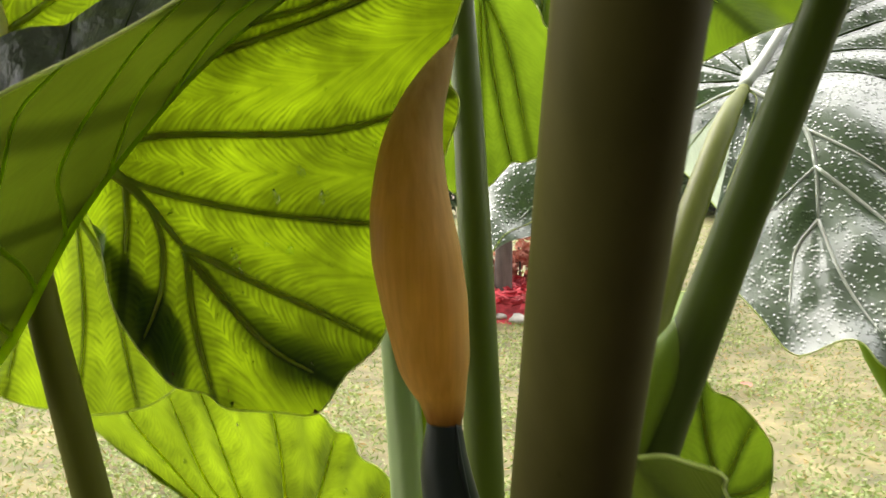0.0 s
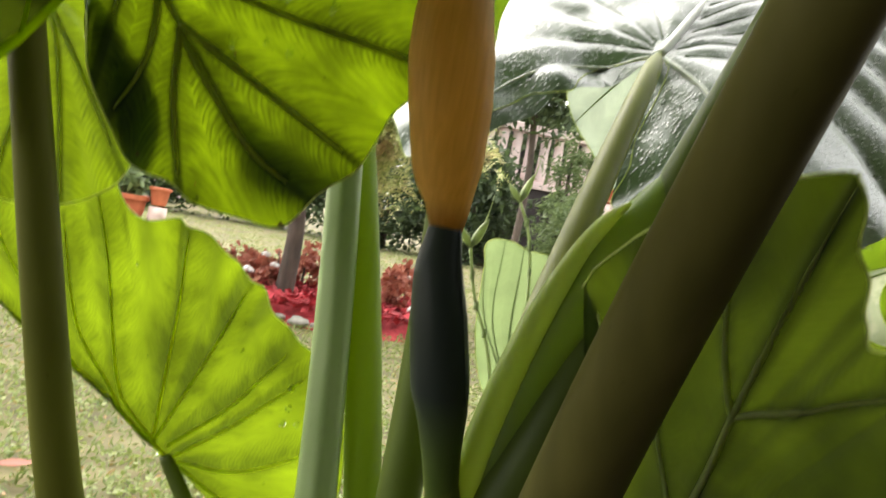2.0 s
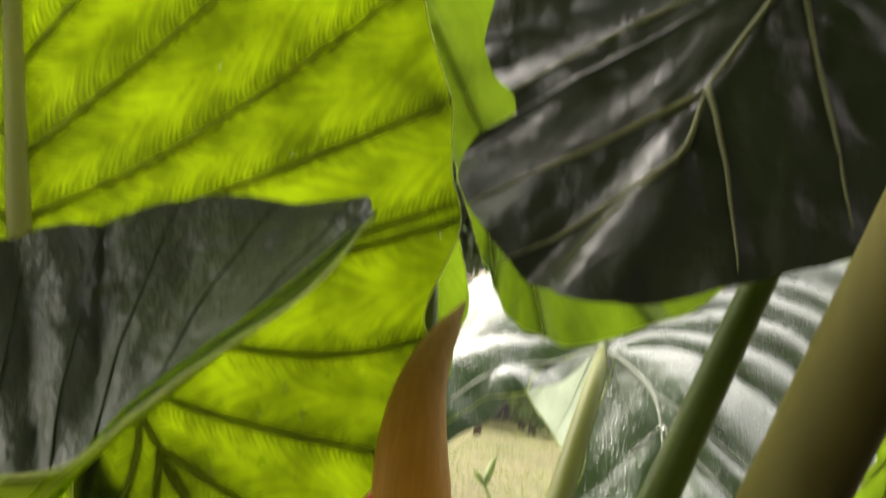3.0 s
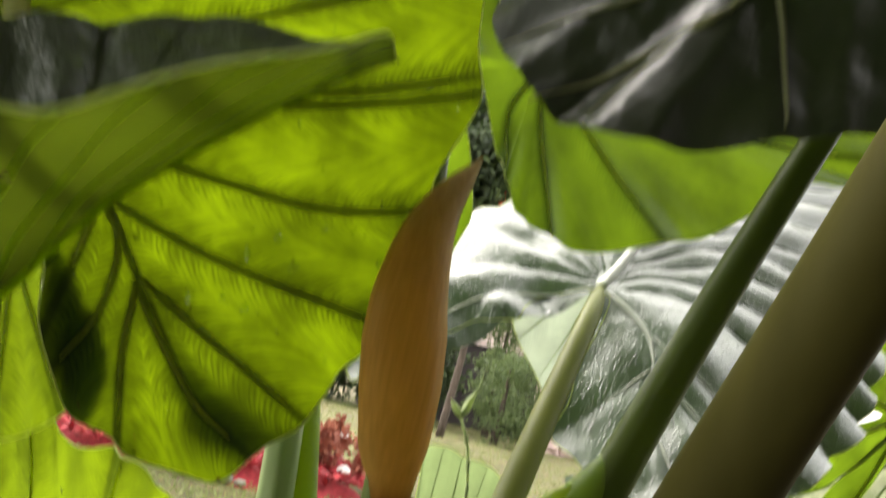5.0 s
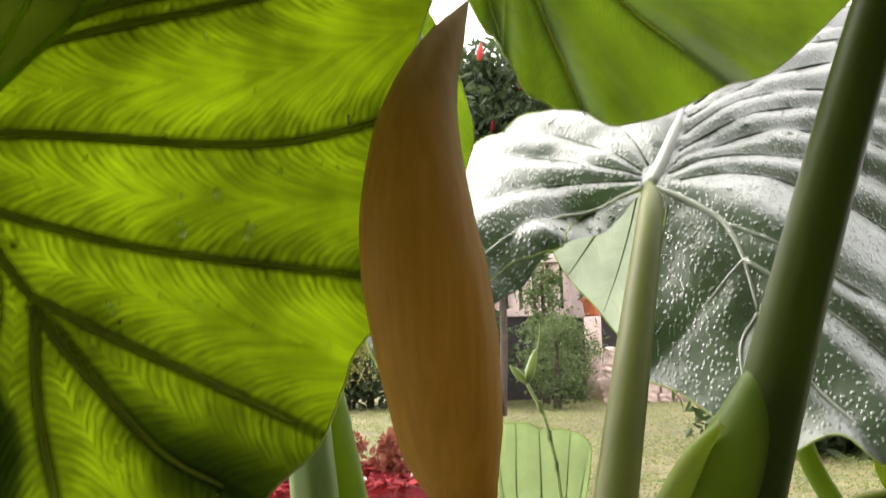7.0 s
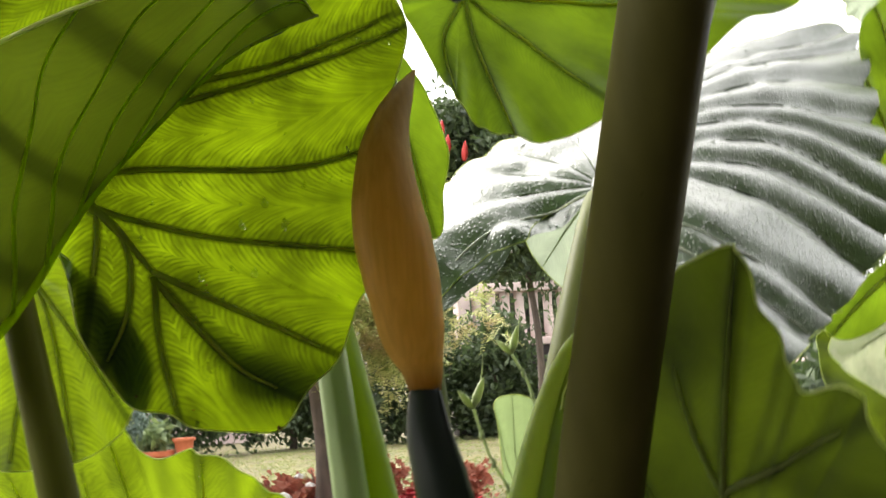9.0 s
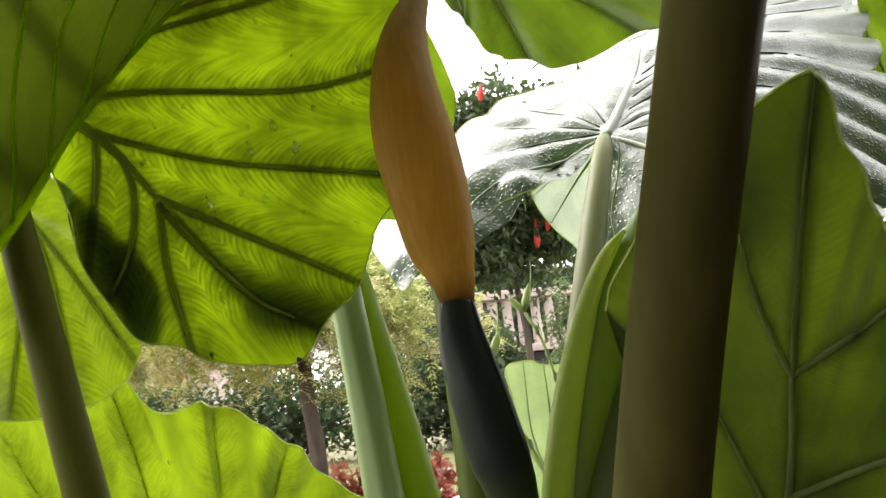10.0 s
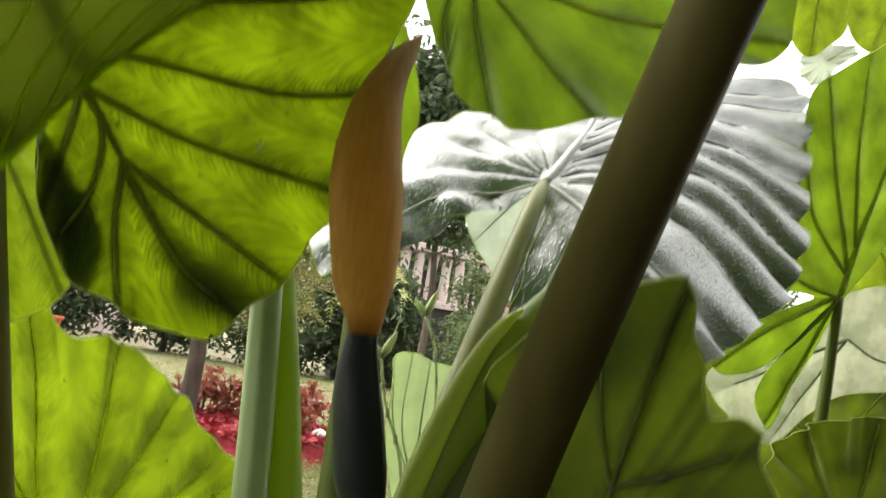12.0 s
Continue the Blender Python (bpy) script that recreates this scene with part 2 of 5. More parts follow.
CURL_RIB = stem_mat("curled_leaf_rib", (0.052, 0.098, 0.013), (0.068, 0.115, 0.018), share=0.85, glow=(0.62, 0.82, 0.05))
CURL_GROOVE = stem_mat("dark_leaf_groove", (0.034, 0.052, 0.024), (0.050, 0.070, 0.034), share=0.1, rough=0.6)
VEIN_CREAM = stem_mat("cream_midrib", (0.45, 0.46, 0.20), (0.55, 0.55, 0.28), share=0.6, glow=(0.9, 0.9, 0.35))
VEIN_SOFT = stem_mat("olive_green_vein", (0.18, 0.20, 0.09), (0.22, 0.24, 0.11), share=0.4, glow=(0.34, 0.40, 0.12))
VEIN_NEAR = stem_mat("dull_green_vein", (0.17, 0.215, 0.075), (0.215, 0.265, 0.10), share=0.5, glow=(0.50, 0.60, 0.12))
VEIN_LIGHT = stem_mat("light_green_vein", (0.14, 0.24, 0.035), (0.18, 0.29, 0.05), share=0.85, glow=(0.85, 0.98, 0.10))
# pale colour that paints the bright backlit rim along the leaf edges
EDGE = stem_mat("leaf_rim_light_green", (0.40, 0.50, 0.16), (0.55, 0.62, 0.25), share=0.5, glow=(0.7, 0.8, 0.3))
STEM = stem_mat("stem_green", (0.066, 0.098, 0.015), (0.095, 0.132, 0.024), share=0.15, glow=(0.4, 0.5, 0.06))
STEM_LIGHT = stem_mat("light_stem_green", (0.27, 0.37, 0.155), (0.37, 0.46, 0.225), share=0.2)
STEM_BROWN = stem_mat("olive_stem", (0.062, 0.058, 0.014), (0.092, 0.085, 0.022), share=0.05, glow=(0.34, 0.36, 0.04), spec=0.08, rough=0.55)
STEM_OLIVE = stem_mat("green_olive_stem", (0.105, 0.115, 0.018), (0.145, 0.155, 0.030), share=0.15, glow=(0.38, 0.44, 0.04), spec=0.08, rough=0.55)
# the margin's own pale green, lightened to make up for blocked sun
SHEATH = stem_mat("pale_sheath_green", (0.25, 0.33, 0.085), (0.32, 0.40, 0.13), share=0.4, glow=(0.72, 0.85, 0.18), spec=0.2)
# whitish colour stands in for the sky's sheen on the wet ribs
WET_RIB = stem_mat("sheen_pale_rib", (0.50, 0.55, 0.44), (0.60, 0.65, 0.55), share=0.1, rough=0.35, spec=1.0)
STEM_MID = stem_mat("mid_stem_green", (0.112, 0.130, 0.024), (0.144, 0.164, 0.036), share=0.25, glow=(0.45, 0.52, 0.06))
# darker and sunlit copies of the stem green: light put into the colour
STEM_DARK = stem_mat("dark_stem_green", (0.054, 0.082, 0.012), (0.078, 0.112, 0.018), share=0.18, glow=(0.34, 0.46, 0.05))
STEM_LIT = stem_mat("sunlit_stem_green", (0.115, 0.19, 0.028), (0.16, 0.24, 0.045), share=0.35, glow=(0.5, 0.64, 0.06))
SPATHE = stem_mat("orange_spathe", (0.38, 0.25, 0.070), (0.61, 0.42, 0.14), share=0.42, glow=(0.96, 0.66, 0.19), rough=0.55, streak=330.0, bands=((0.594, (0.30, 0.20, 0.14)), (0.599, (0.55, 0.45, 0.35)), (0.610, (1.0, 1.0, 1.0)), (0.66, (1.0, 1.0, 1.0)), (0.70, (0.85, 0.85, 0.85)), (0.73, (0.75, 0.80, 0.85)), (0.77, (0.75, 0.85, 1.0))))
TUBE = stem_mat("dark_blue_green_tube", (0.016, 0.025, 0.022), (0.026, 0.035, 0.030), share=0.02, rough=0.4, bands=((0.470, (3.9, 4.2, 0.65)), (0.497, (2.4, 2.6, 0.75)), (0.522, (1.0, 1.0, 1.0)), (0.60, (1.0, 1.0, 1.0))))
SCORCHED = stem_mat("scorched_leaf_brown", (0.07, 0.035, 0.014), (0.13, 0.07, 0.03), share=0.0, rough=0.7)
WATER, _t, _b = node_mat("clear_water")
_b.inputs["Base Color"].default_value = (0.9, 0.92, 0.9, 1)
_b.inputs["Roughness"].default_value, _b.inputs["Transmission Weight"].default_value, _b.inputs["IOR"].default_value = 0.0, 1.0, 1.33
DEW, _t, _b = node_mat("hanging_water_drop")
_b.inputs["Base Color"].default_value = (0.84, 0.92, 0.70, 1)
_b.inputs["Roughness"].default_value, _b.inputs["Transmission Weight"].default_value, _b.inputs["IOR"].default_value = 0.0, 1.0, 1.5
BUD = stem_mat("hairy_bud_green", (0.30, 0.38, 0.20), (0.42, 0.50, 0.29), share=0.4, glow=(0.55, 0.64, 0.30))


# ---- building helpers ----
def link_mesh(name, me, mat, parent=None, label=""):
    ob = new(name, me)
    if mat:
        me.materials.append(mat)
    if parent:
        ob.parent = parent
    if label:
        ob["label"] = label
    return ob


def smooth(me):
    for p in me.polygons:
        p.use_smooth = True
    return me


def part(name, bm, mat, parent=None, label="", flat=False):
    me = bpy.data.meshes.new(name)
    bm.normal_update()
    bm.to_mesh(me)
    bm.free()
    if not flat:
        smooth(me)
    return link_mesh(name, me, mat, parent, label)


def thing(name, at, label, category, group="", kind=""):
    e = new(name)
    e.location = at
    e.empty_display_size = 0.05
    return tagged(e, label, category, group, kind)


def tube_bm(points, radii, n=12, steps=None, squash=None, origin=(0, 0, 0), ridge=None):
    """A tapered stalk along a smooth curve; squash: breadth over depth; ridge: (count, depth) of lengthwise ribs."""
    steps = steps or max(6, 6 * (len(points) - 1))
    line = [p - Vector(origin) for p in bezier_list(points, steps)]
    bm = bmesh.new()
    rings, side = [], None
    for k, p in enumerate(line):
        d = (line[min(k + 1, steps - 1)] - line[max(k - 1, 0)]).normalized()
        if side is None:
            side = d.orthogonal().normalized() if abs(d.x) > 0.9 else Vector((1, 0, 0))
        side = (side - d * side.dot(d)).normalized()
        up = d.cross(side)
        r = ramp(radii, k / (steps - 1))
        q = ramp(squash, k / (steps - 1)) if squash else 1.0
        ring = []
        for j in range(n):
            a = 2 * math.pi * j / n
            rr = r * (1 + (ridge[1] * math.cos(ridge[0] * a) if ridge else 0))
            ring.append(bm.verts.new(p + side * rr * math.cos(a) * q + up * rr * math.sin(a)))
        rings.append(ring)
    for a, b in zip(rings, rings[1:]):
        for j in range(n):
            bm.faces.new((a[j], a[(j + 1) % n], b[(j + 1) % n], b[j]))
    bm.faces.new(list(reversed(rings[0])))
    bm.faces.new(rings[-1])
    return bm


def plate(knots, at):
    """A smooth sheet, like a bent thin plate, through the given (u, v, height) knots."""
    def kernel(d2):
        return 0.5 * d2 * np.log(d2 + 1e-12)

    n = len(knots)
    a = np.zeros((n + 3, n + 3))
    a[:n, :n] = kernel(((knots[:, None, :2] - knots[None, :, :2]) ** 2).sum(2)) + 1e-6 * np.eye(n)
    a[:n, n:] = np.column_stack([np.ones(n), knots[:, :2]])
    a[n:, :n] = a[:n, n:].T
    k = np.linalg.solve(a, np.concatenate([knots[:, 2], np.zeros(3)]))
    q = at.reshape(-1, 2)
    h = kernel(((q[:, None, :] - knots[None, :, :2]) ** 2).sum(2)) @ k[:n] + k[n] + q @ k[n + 1:]
    return h.reshape(at.shape[:-1])


def leaf(spec, mat, parent, label, vein_mat=None, wave=0.0, wave_n=9, quilt=0.10, vein_r=0.0016, nt=150, nr=26, edge=0.0005, power=1.3, special=None, pleat=None, crumple=0.0, sink=0.0, belly=0.02):
    """A broad leaf round its hub: the rim in millimetres, main veins as thin stalks on it, the blade puffed between them."""
    vein_mat = vein_mat or VEIN
    hub = Vector(spec["hub"])
    ez = Vector(spec["facing"]).normalized()
    ex = Vector((0, 0, 1)).cross(ez).normalized()
    ey = ez.cross(ex)
    rim = [Vector((*p, 0)[:3]) * 0.001 for p in spec["rim"]]
    closed = [rim[-1]] + rim + [rim[0], rim[1]]
    loop = []
    for k in range(nt):
        f = k / nt * len(rim)
        i = int(f)
        u = f - i
        a, b, c, d = closed[i], closed[i + 1], closed[i + 2], closed[(i + 3) % len(closed)] if i + 3 < len(closed) else rim[1]
        loop.append(0.5 * (2 * b + (c - a) * u + (2 * a - 5 * b + 4 * c - d) * u * u + (3 * b - a - 3 * c + d) * u ** 3))
    loop = np.array([tuple(p) for p in loop])
    lines = []
    for v in spec["veins"]:
        pts = bezier_list([(0.001 * a, 0.001 * b, 0) for a, b in v], 14) if len(v) > 2 else [Vector((0.001 * (v[0][0] + (v[1][0] - v[0][0]) * k / 13), 0.001 * (v[0][1] + (v[1][1] - v[0][1]) * k / 13), 0)) for k in range(14)]
        lines.append(np.array([tuple(p)[:2] for p in pts]))
    s = (np.arange(nr + 1) / nr)
    ph = 2 * np.pi * np.arange(nt) / nt
    uv = s[:, None, None] * loop[None, :, :2]
    w = (s[:, None] ** power) * loop[None, :, 2]
    w = w + wave * (s[:, None] ** 4) * (np.sin(wave_n * ph) + 0.5 * np.sin(2.3 * wave_n * ph + 1.0))[None, :]
    if "heights" in spec:
        knots = np.concatenate([loop[::5], 0.001 * np.array(spec["heights"], dtype=float)])
        w = w - (s[:, None] ** power) * loop[None, :, 2] + plate(knots, uv)
    flat = uv.reshape(-1, 2)
    reach = np.full((len(lines), len(flat)), 9.0)
    along = np.zeros((len(lines), len(flat)))
    for i, main in enumerate(lines):
        ln = np.concatenate([main, [main[-1] + 0.06 * (main[-1] - main[-2]) / max(1e-6, np.linalg.norm(main[-1] - main[-2]))]])
        seg = np.concatenate([[0], np.cumsum(np.linalg.norm(np.diff(ln, axis=0), axis=1))])
        for a in range(len(ln) - 1):
            d = ln[a + 1] - ln[a]
            q = np.clip(((flat - ln[a]) @ d) / max(1e-9, d @ d), 0, 1)
            dd = np.linalg.norm(flat - ln[a] - q[:, None] * d, axis=1)
            hit = dd < reach[i]
            reach[i][hit] = dd[hit]
            along[i][hit] = seg[a] + q[hit] * (seg[a + 1] - seg[a])
    dist = reach.min(axis=0)
    rise = np.ones(len(flat))
    if pleat:
        rise = 1 + pleat[1] * np.clip((flat[:, 0] - pleat[0]) / 0.08, 0, 1) + 0.55 * np.clip((-flat[:, 0] - 0.02) / 0.04, 0, 1)
        flat[:, 0] -= pleat[2] * np.clip((flat[:, 0] - 0.12) / 0.05, 0, 1) * (np.repeat(s, nt) ** 5) * np.exp(-(dist / 0.012) ** 2)
    w = w.ravel() - rise * quilt * np.minimum(dist, belly) * (1 - np.minimum(dist, belly) / (2.25 * belly))
    crease = np.random.default_rng(len(rim)).normal(0, 1, 4)
    w = w + 0.0012 * np.sin(70 * flat[:, 0] + 3 * crease[0]) * np.sin(60 * flat[:, 1] + 3 * crease[1])

    if crumple:
        w = w + np.array([crumple * noise.noise((28 * a, 28 * c, 0.5)) + 0.4 * crumple * noise.noise((75 * a, 75 * c, 3.0)) for a, c in flat])

    def lift(u, v):
        k = np.argsort((flat[:, 0] - u) ** 2 + (flat[:, 1] - v) ** 2)[:4]
        ww = 1 / (1e-6 + np.hypot(flat[k, 0] - u, flat[k, 1] - v))
        return float((w[k] * ww).sum() / ww.sum())

    def place(u, v, h):
        return ex * u + ey * v + ez * h

    verts = [tuple(place(a, b, c)) for (a, b), c in zip(flat, w)]
    faces = []
    for r in range(nr):
        for k in range(nt):
            k2 = (k + 1) % nt
            if r == 0:
                faces.append((k, nt + k, nt + k2))
            else:
                faces.append((r * nt + k, (r + 1) * nt + k, (r + 1) * nt + k2, r * nt + k2))
    me = bpy.data.meshes.new("leaf_blade")
    me.from_pydata(verts, [], faces)
    layer = me.uv_layers.new(name="vein_map")
    idx = np.zeros(len(me.loops), dtype=np.int32)
    me.loops.foreach_get("vertex_index", idx)
    owner = np.repeat(np.array([int(np.argmin(reach[:, list(fc)].sum(axis=1))) for fc in faces]), [len(fc) for fc in faces])
    layer.data.foreach_set("uv", np.stack([reach[owner, idx], along[owner, idx]], 1).ravel().astype(np.float32))
    smooth(me)
    blade = link_mesh("leaf_blade", me, mat, parent, label)
    blade.location = hub
    for i, ln in enumerate(lines):
        pts = [place(a, b, lift(a, b) + 0.0003 - sink * (0.3 * special[i][0] if special and i in special else vein_r)) for a, b in ln[::2]] + [place(*ln[-1], lift(*ln[-1]))]
        r0 = vein_r * (1.5 if i == 0 else 1.0)
        r0, vm = (special or {}).get(i, (r0, vein_mat))
        part("vein", tube_bm(pts, [r0, r0 * 0.75, r0 * 0.25], n=8, steps=16), vm, blade)
    if edge:
        ring = [verts[nr * nt + k] for k in range(nt)] + [verts[nr * nt]]
        part("leaf_edge", tube_bm(ring, [edge, edge], n=5, steps=nt), EDGE, blade)
    return blade, flat, w, place


DROPS = {}


def drop_mesh(hanging=False):
    """One bead of water, narrower above: open below where it wets the leaf, or hanging, with a flat foot."""
    if hanging not in DROPS:
        bm = bmesh.new()
        bmesh.ops.create_uvsphere(bm, u_segments=20 if hanging else 12, v_segments=12 if hanging else 8, radius=1.0)
        for v in bm.verts:
            v.co.x *= 1.0 - 0.28 * v.co.y
            v.co.z = 0.6 * max(v.co.z, -0.72) if hanging else 0.5 * v.co.z
        if not hanging:
            bmesh.ops.delete(bm, geom=[v for v in bm.verts if v.co.z < -0.05], context="VERTS")
        me = bpy.data.meshes.new("water_drop")
        bm.to_mesh(me)
        bm.free()
        me.materials.append(DEW if hanging else WATER)
        DROPS[hanging] = smooth(me)
    return DROPS[hanging]


def water_drops(blade, uv, w, place, spots, spread=0, seed=1, size=(0.0006, 0.0016), tall=1.25, film=0, high=1.0, hanging=False):
    """Beads of water on a blade: the given ones (u, v, radius), a spread of chance ones, and a film of fine ones in one mesh."""
    rng = random.Random(seed)
    ex, ey, ez = place(1, 0, 0), place(0, 1, 0), place(0, 0, 1)
    turn = Matrix((ex, ey, ez)).transposed().to_4x4()
    rim = np.hypot(uv[:, 0], uv[:, 1])
    inner = [i for i in range(int(0.93 * len(uv))) if rim[i] > 0.006]
    weight = list(np.cumsum(rim[inner]))

    def chance(lo, hi, power):
        i = inner[min(len(inner) - 1, int(np.searchsorted(weight, rng.random() * weight[-1])))]
        j = uv[i] + np.array([rng.gauss(0, 0.0015), rng.gauss(0, 0.0015)])
        return j[0], j[1], lo + (hi - lo) * rng.random() ** power

    def height(u, v):
        d2 = (uv[:, 0] - u) ** 2 + (uv[:, 1] - v) ** 2
        k = np.argpartition(d2, 4)[:4]
        g = 1 / (1e-9 + d2[k])
        return float((w[k] * g).sum() / g.sum())

    def seat(u, v, r):
        q = rng.uniform(0.8, 1.25)
        h = height(u, v)
        nx, ny = Vector((1, 0, (height(u + 0.004, v) - h) / 0.004)).normalized(), Vector((0, 1, (height(u, v + 0.004) - h) / 0.004)).normalized()
        nz = nx.cross(ny).normalized()
        lie = Matrix((nx, nz.cross(nx), nz)).transposed().to_4x4()
        return Matrix.Translation(place(u, v, h + (0.46 * r * high if hanging else 0.0001))) @ turn @ lie @ pose(0, 0, 0, 0, 0, rng.uniform(-35, 35)) @ Matrix.Diagonal((r * q, r * tall * rng.uniform(0.8, 1.3), r * high, 1))

    for u, v, r in list(spots) + [chance(size[0], size[1], 2.0) for _ in range(spread)]:
        ob = new("water_drop", drop_mesh(hanging))
        ob.parent = blade
        ob.matrix_basis = seat(u, v, r)
    if film:
        src = drop_mesh()
        base = np.array([tuple(v.co) for v in src.vertices])
        polys = [tuple(p.vertices) for p in src.polygons]
        verts, faces = [], []
        for k in range(film):
            m = np.array(seat(*chance(0.4 * size[0], size[0], 1.2)))
            verts.append(base @ m[:3, :3].T + m[:3, 3])
            faces += [tuple(i + k * len(base) for i in p) for p in polys]
        me = bpy.data.meshes.new("water_film")
        me.from_pydata(np.concatenate(verts).tolist(), [], faces)
        ob = link_mesh("water_film", smooth(me), WATER, blade)
        ob["kind"] = "stuff"


# ---- leaf shapes: hub in metres, rim and veins in millimetres from the hub ----
LIT_LEAF = dict(hub=(-0.166, 0.433, 0.713), facing=(0.04, -1.00, 0.01),
    rim=[(-8, -46), (-3, -73), (11, -98), (23, -114), (42, -119), (54, -127), (79, -131), (100, -131), (115, -111), (132, -96), (142, -74), (147, -62), (167, -35), (165, -10), (171, 7), (177, 29), (170, 50), (186, 104), (177, 138), (171, 180), (155, 213), (146, 240), (115, 325), (53, 408), (-37, 432), (-118, 425), (-179, 343), (-218, 233), (-222, 143), (-197, 66), (-140, 21), (-81, 1), (-36, 16), (-20, -15)],
    veins=[((0, -3), (14, -16), (34, -42)), ((34, -42), (72, -62), (102, -77), (123, -88)), ((34, -45), (51, -67), (77, -96), (98, -109)), ((35, -45), (37, -78), (45, -115)), ((18, -20), (23, -38), (21, -65), (11, -89)), ((6, -9), (6, -25), (4, -44)), ((3, -5), (23, -13), (73, -25), (149, -34)), ((0, 2), (17, 15), (100, 15), (139, 22), (160, 29)), ((12, 39), (57, 66), (109, 81), (165, 109)), ((-50, 51), (-65, 122), (-89, 243), (-115, 405)), ((-44, 18), (25, 46), (114, 76), (180, 105)), ((-50, 40), (30, 90), (93, 129), (167, 177)), ((-54, 65), (14, 116), (97, 202), (133, 244)), ((-60, 95), (-21, 146), (24, 208), (82, 304)), ((-69, 142), (-48, 186), (27, 333)), ((-54, 63), (-119, 95), (-197, 107)), ((-62, 107), (-130, 152), (-212, 204)), ((-73, 167), (-144, 226), (-193, 288)), ((-47, 29), (-108, 40), (-168, 44))])
REAR_LEAF = dict(hub=(-0.210, 0.487, 0.686), facing=(0.00, -1.00, 0.00),
    rim=[(28, 0, 48), (61, -34, 47), (69, -63, 43), (64, -85, 19), (51, -103, 0), (28, -115, 0), (-10, -116, 0), (-53, -102, 0), (-78, -38, 0), (-66, 16, 0), (-31, 31, 0), (-6, 24, 0)],
    veins=[((0, 0), (22, -31), (51, -79)), ((0, 0), (15, -31), (28, -109)), ((0, 0), (1, -59), (-5, -112)), ((0, 0), (-29, -41), (-45, -94)), ((0, 0), (-42, -2), (-67, -14))])
LOW_LEAF = dict(hub=(-0.108, 0.615, 0.399), facing=(-0.33, -0.86, -0.39),
    rim=[(-9, 8), (-30, 31), (-51, 52), (-72, 67), (-109, 96), (-133, 113), (-161, 135), (-153, 172), (-127, 187), (-90, 204), (-55, 214), (-34, 203), (-19, 182), (5, 184), (17, 183), (39, 174), (52, 158), (66, 147), (79, 130), (102, 108), (121, 81), (129, 39), (123, -15), (93, -54), (58, -59), (36, -38)],
    veins=[((0, 0), (-30, 31), (-72, 67), (-121, 101)), ((-7, 12), (-34, 53), (-35, 137), (-42, 196)), ((-9, 14), (7, 99), (19, 177)), ((-7, 15), (31, 89), (57, 144)), ((2, 10), (48, 55), (85, 104)), ((6, 2), (45, 35), (97, 86)), ((9, -2), (51, 0), (106, 29)), ((11, -6), (57, -38), (88, -48)), ((-32, 35), (-62, 97), (-64, 169)), ((-64, 62), (-99, 121), (-120, 171))])
SMALL_LEAF = dict(hub=(0.028, 0.590, 0.845), facing=(0.00, -1.00, 0.00),
    rim=[(30, -1), (47, -46), (49, -69), (42, -95), (40, -124), (29, -132), (19, -133), (5, -147), (-10, -156), (-29, -144), (-44, -97), (-50, -21), (-26, 23), (4, 33)],
    veins=[((0, 0), (7, -68), (19, -131)), ((1, -15), (18, -57), (29, -110)), ((0, 0), (-1, -79), (-2, -148))])
FOLDED_RIM = [(-9, -41), (2, -51), (16, -60), (27, -73), (33, -90), (31, -113), (22, -111), (11, -97), (1, -82), (-3, -72), (-8, -53)]
SHADE_PATCH_RIM = [(49, -59), (64, -67), (81, -78), (102, -87), (131, -96), (119, -107), (103, -113), (88, -112), (74, -99), (61, -83)]
TOP_LEAF = dict(hub=(0.076, 0.509, 0.878), facing=(-0.03, -0.96, 0.28),
    rim=[(-20, -83), (-15, -97), (-2, -113), (9, -122), (34, -127), (59, -122), (110, -100), (143, -82), (214, -24), (254, -11), (288, 17), (300, 60), (316, 144), (317, 107), (252, 184), (128, 178), (-14, 578), (-117, 371), (-109, 214), (-89, 151), (-67, 65), (-48, -4), (-41, -23)],
    veins=[((0, 0), (69, -5), (120, -7), (245, 13)), ((1, -3), (5, -52), (19, -127)), ((3, -3), (41, -45), (79, -85)), ((1, -3), (-18, -40), (-17, -86)), ((0, 0), (43, 111), (116, 264)), ((0, 0), (80, 62), (204, 184)), ((0, 0), (-27, 25), (-41, 52))])
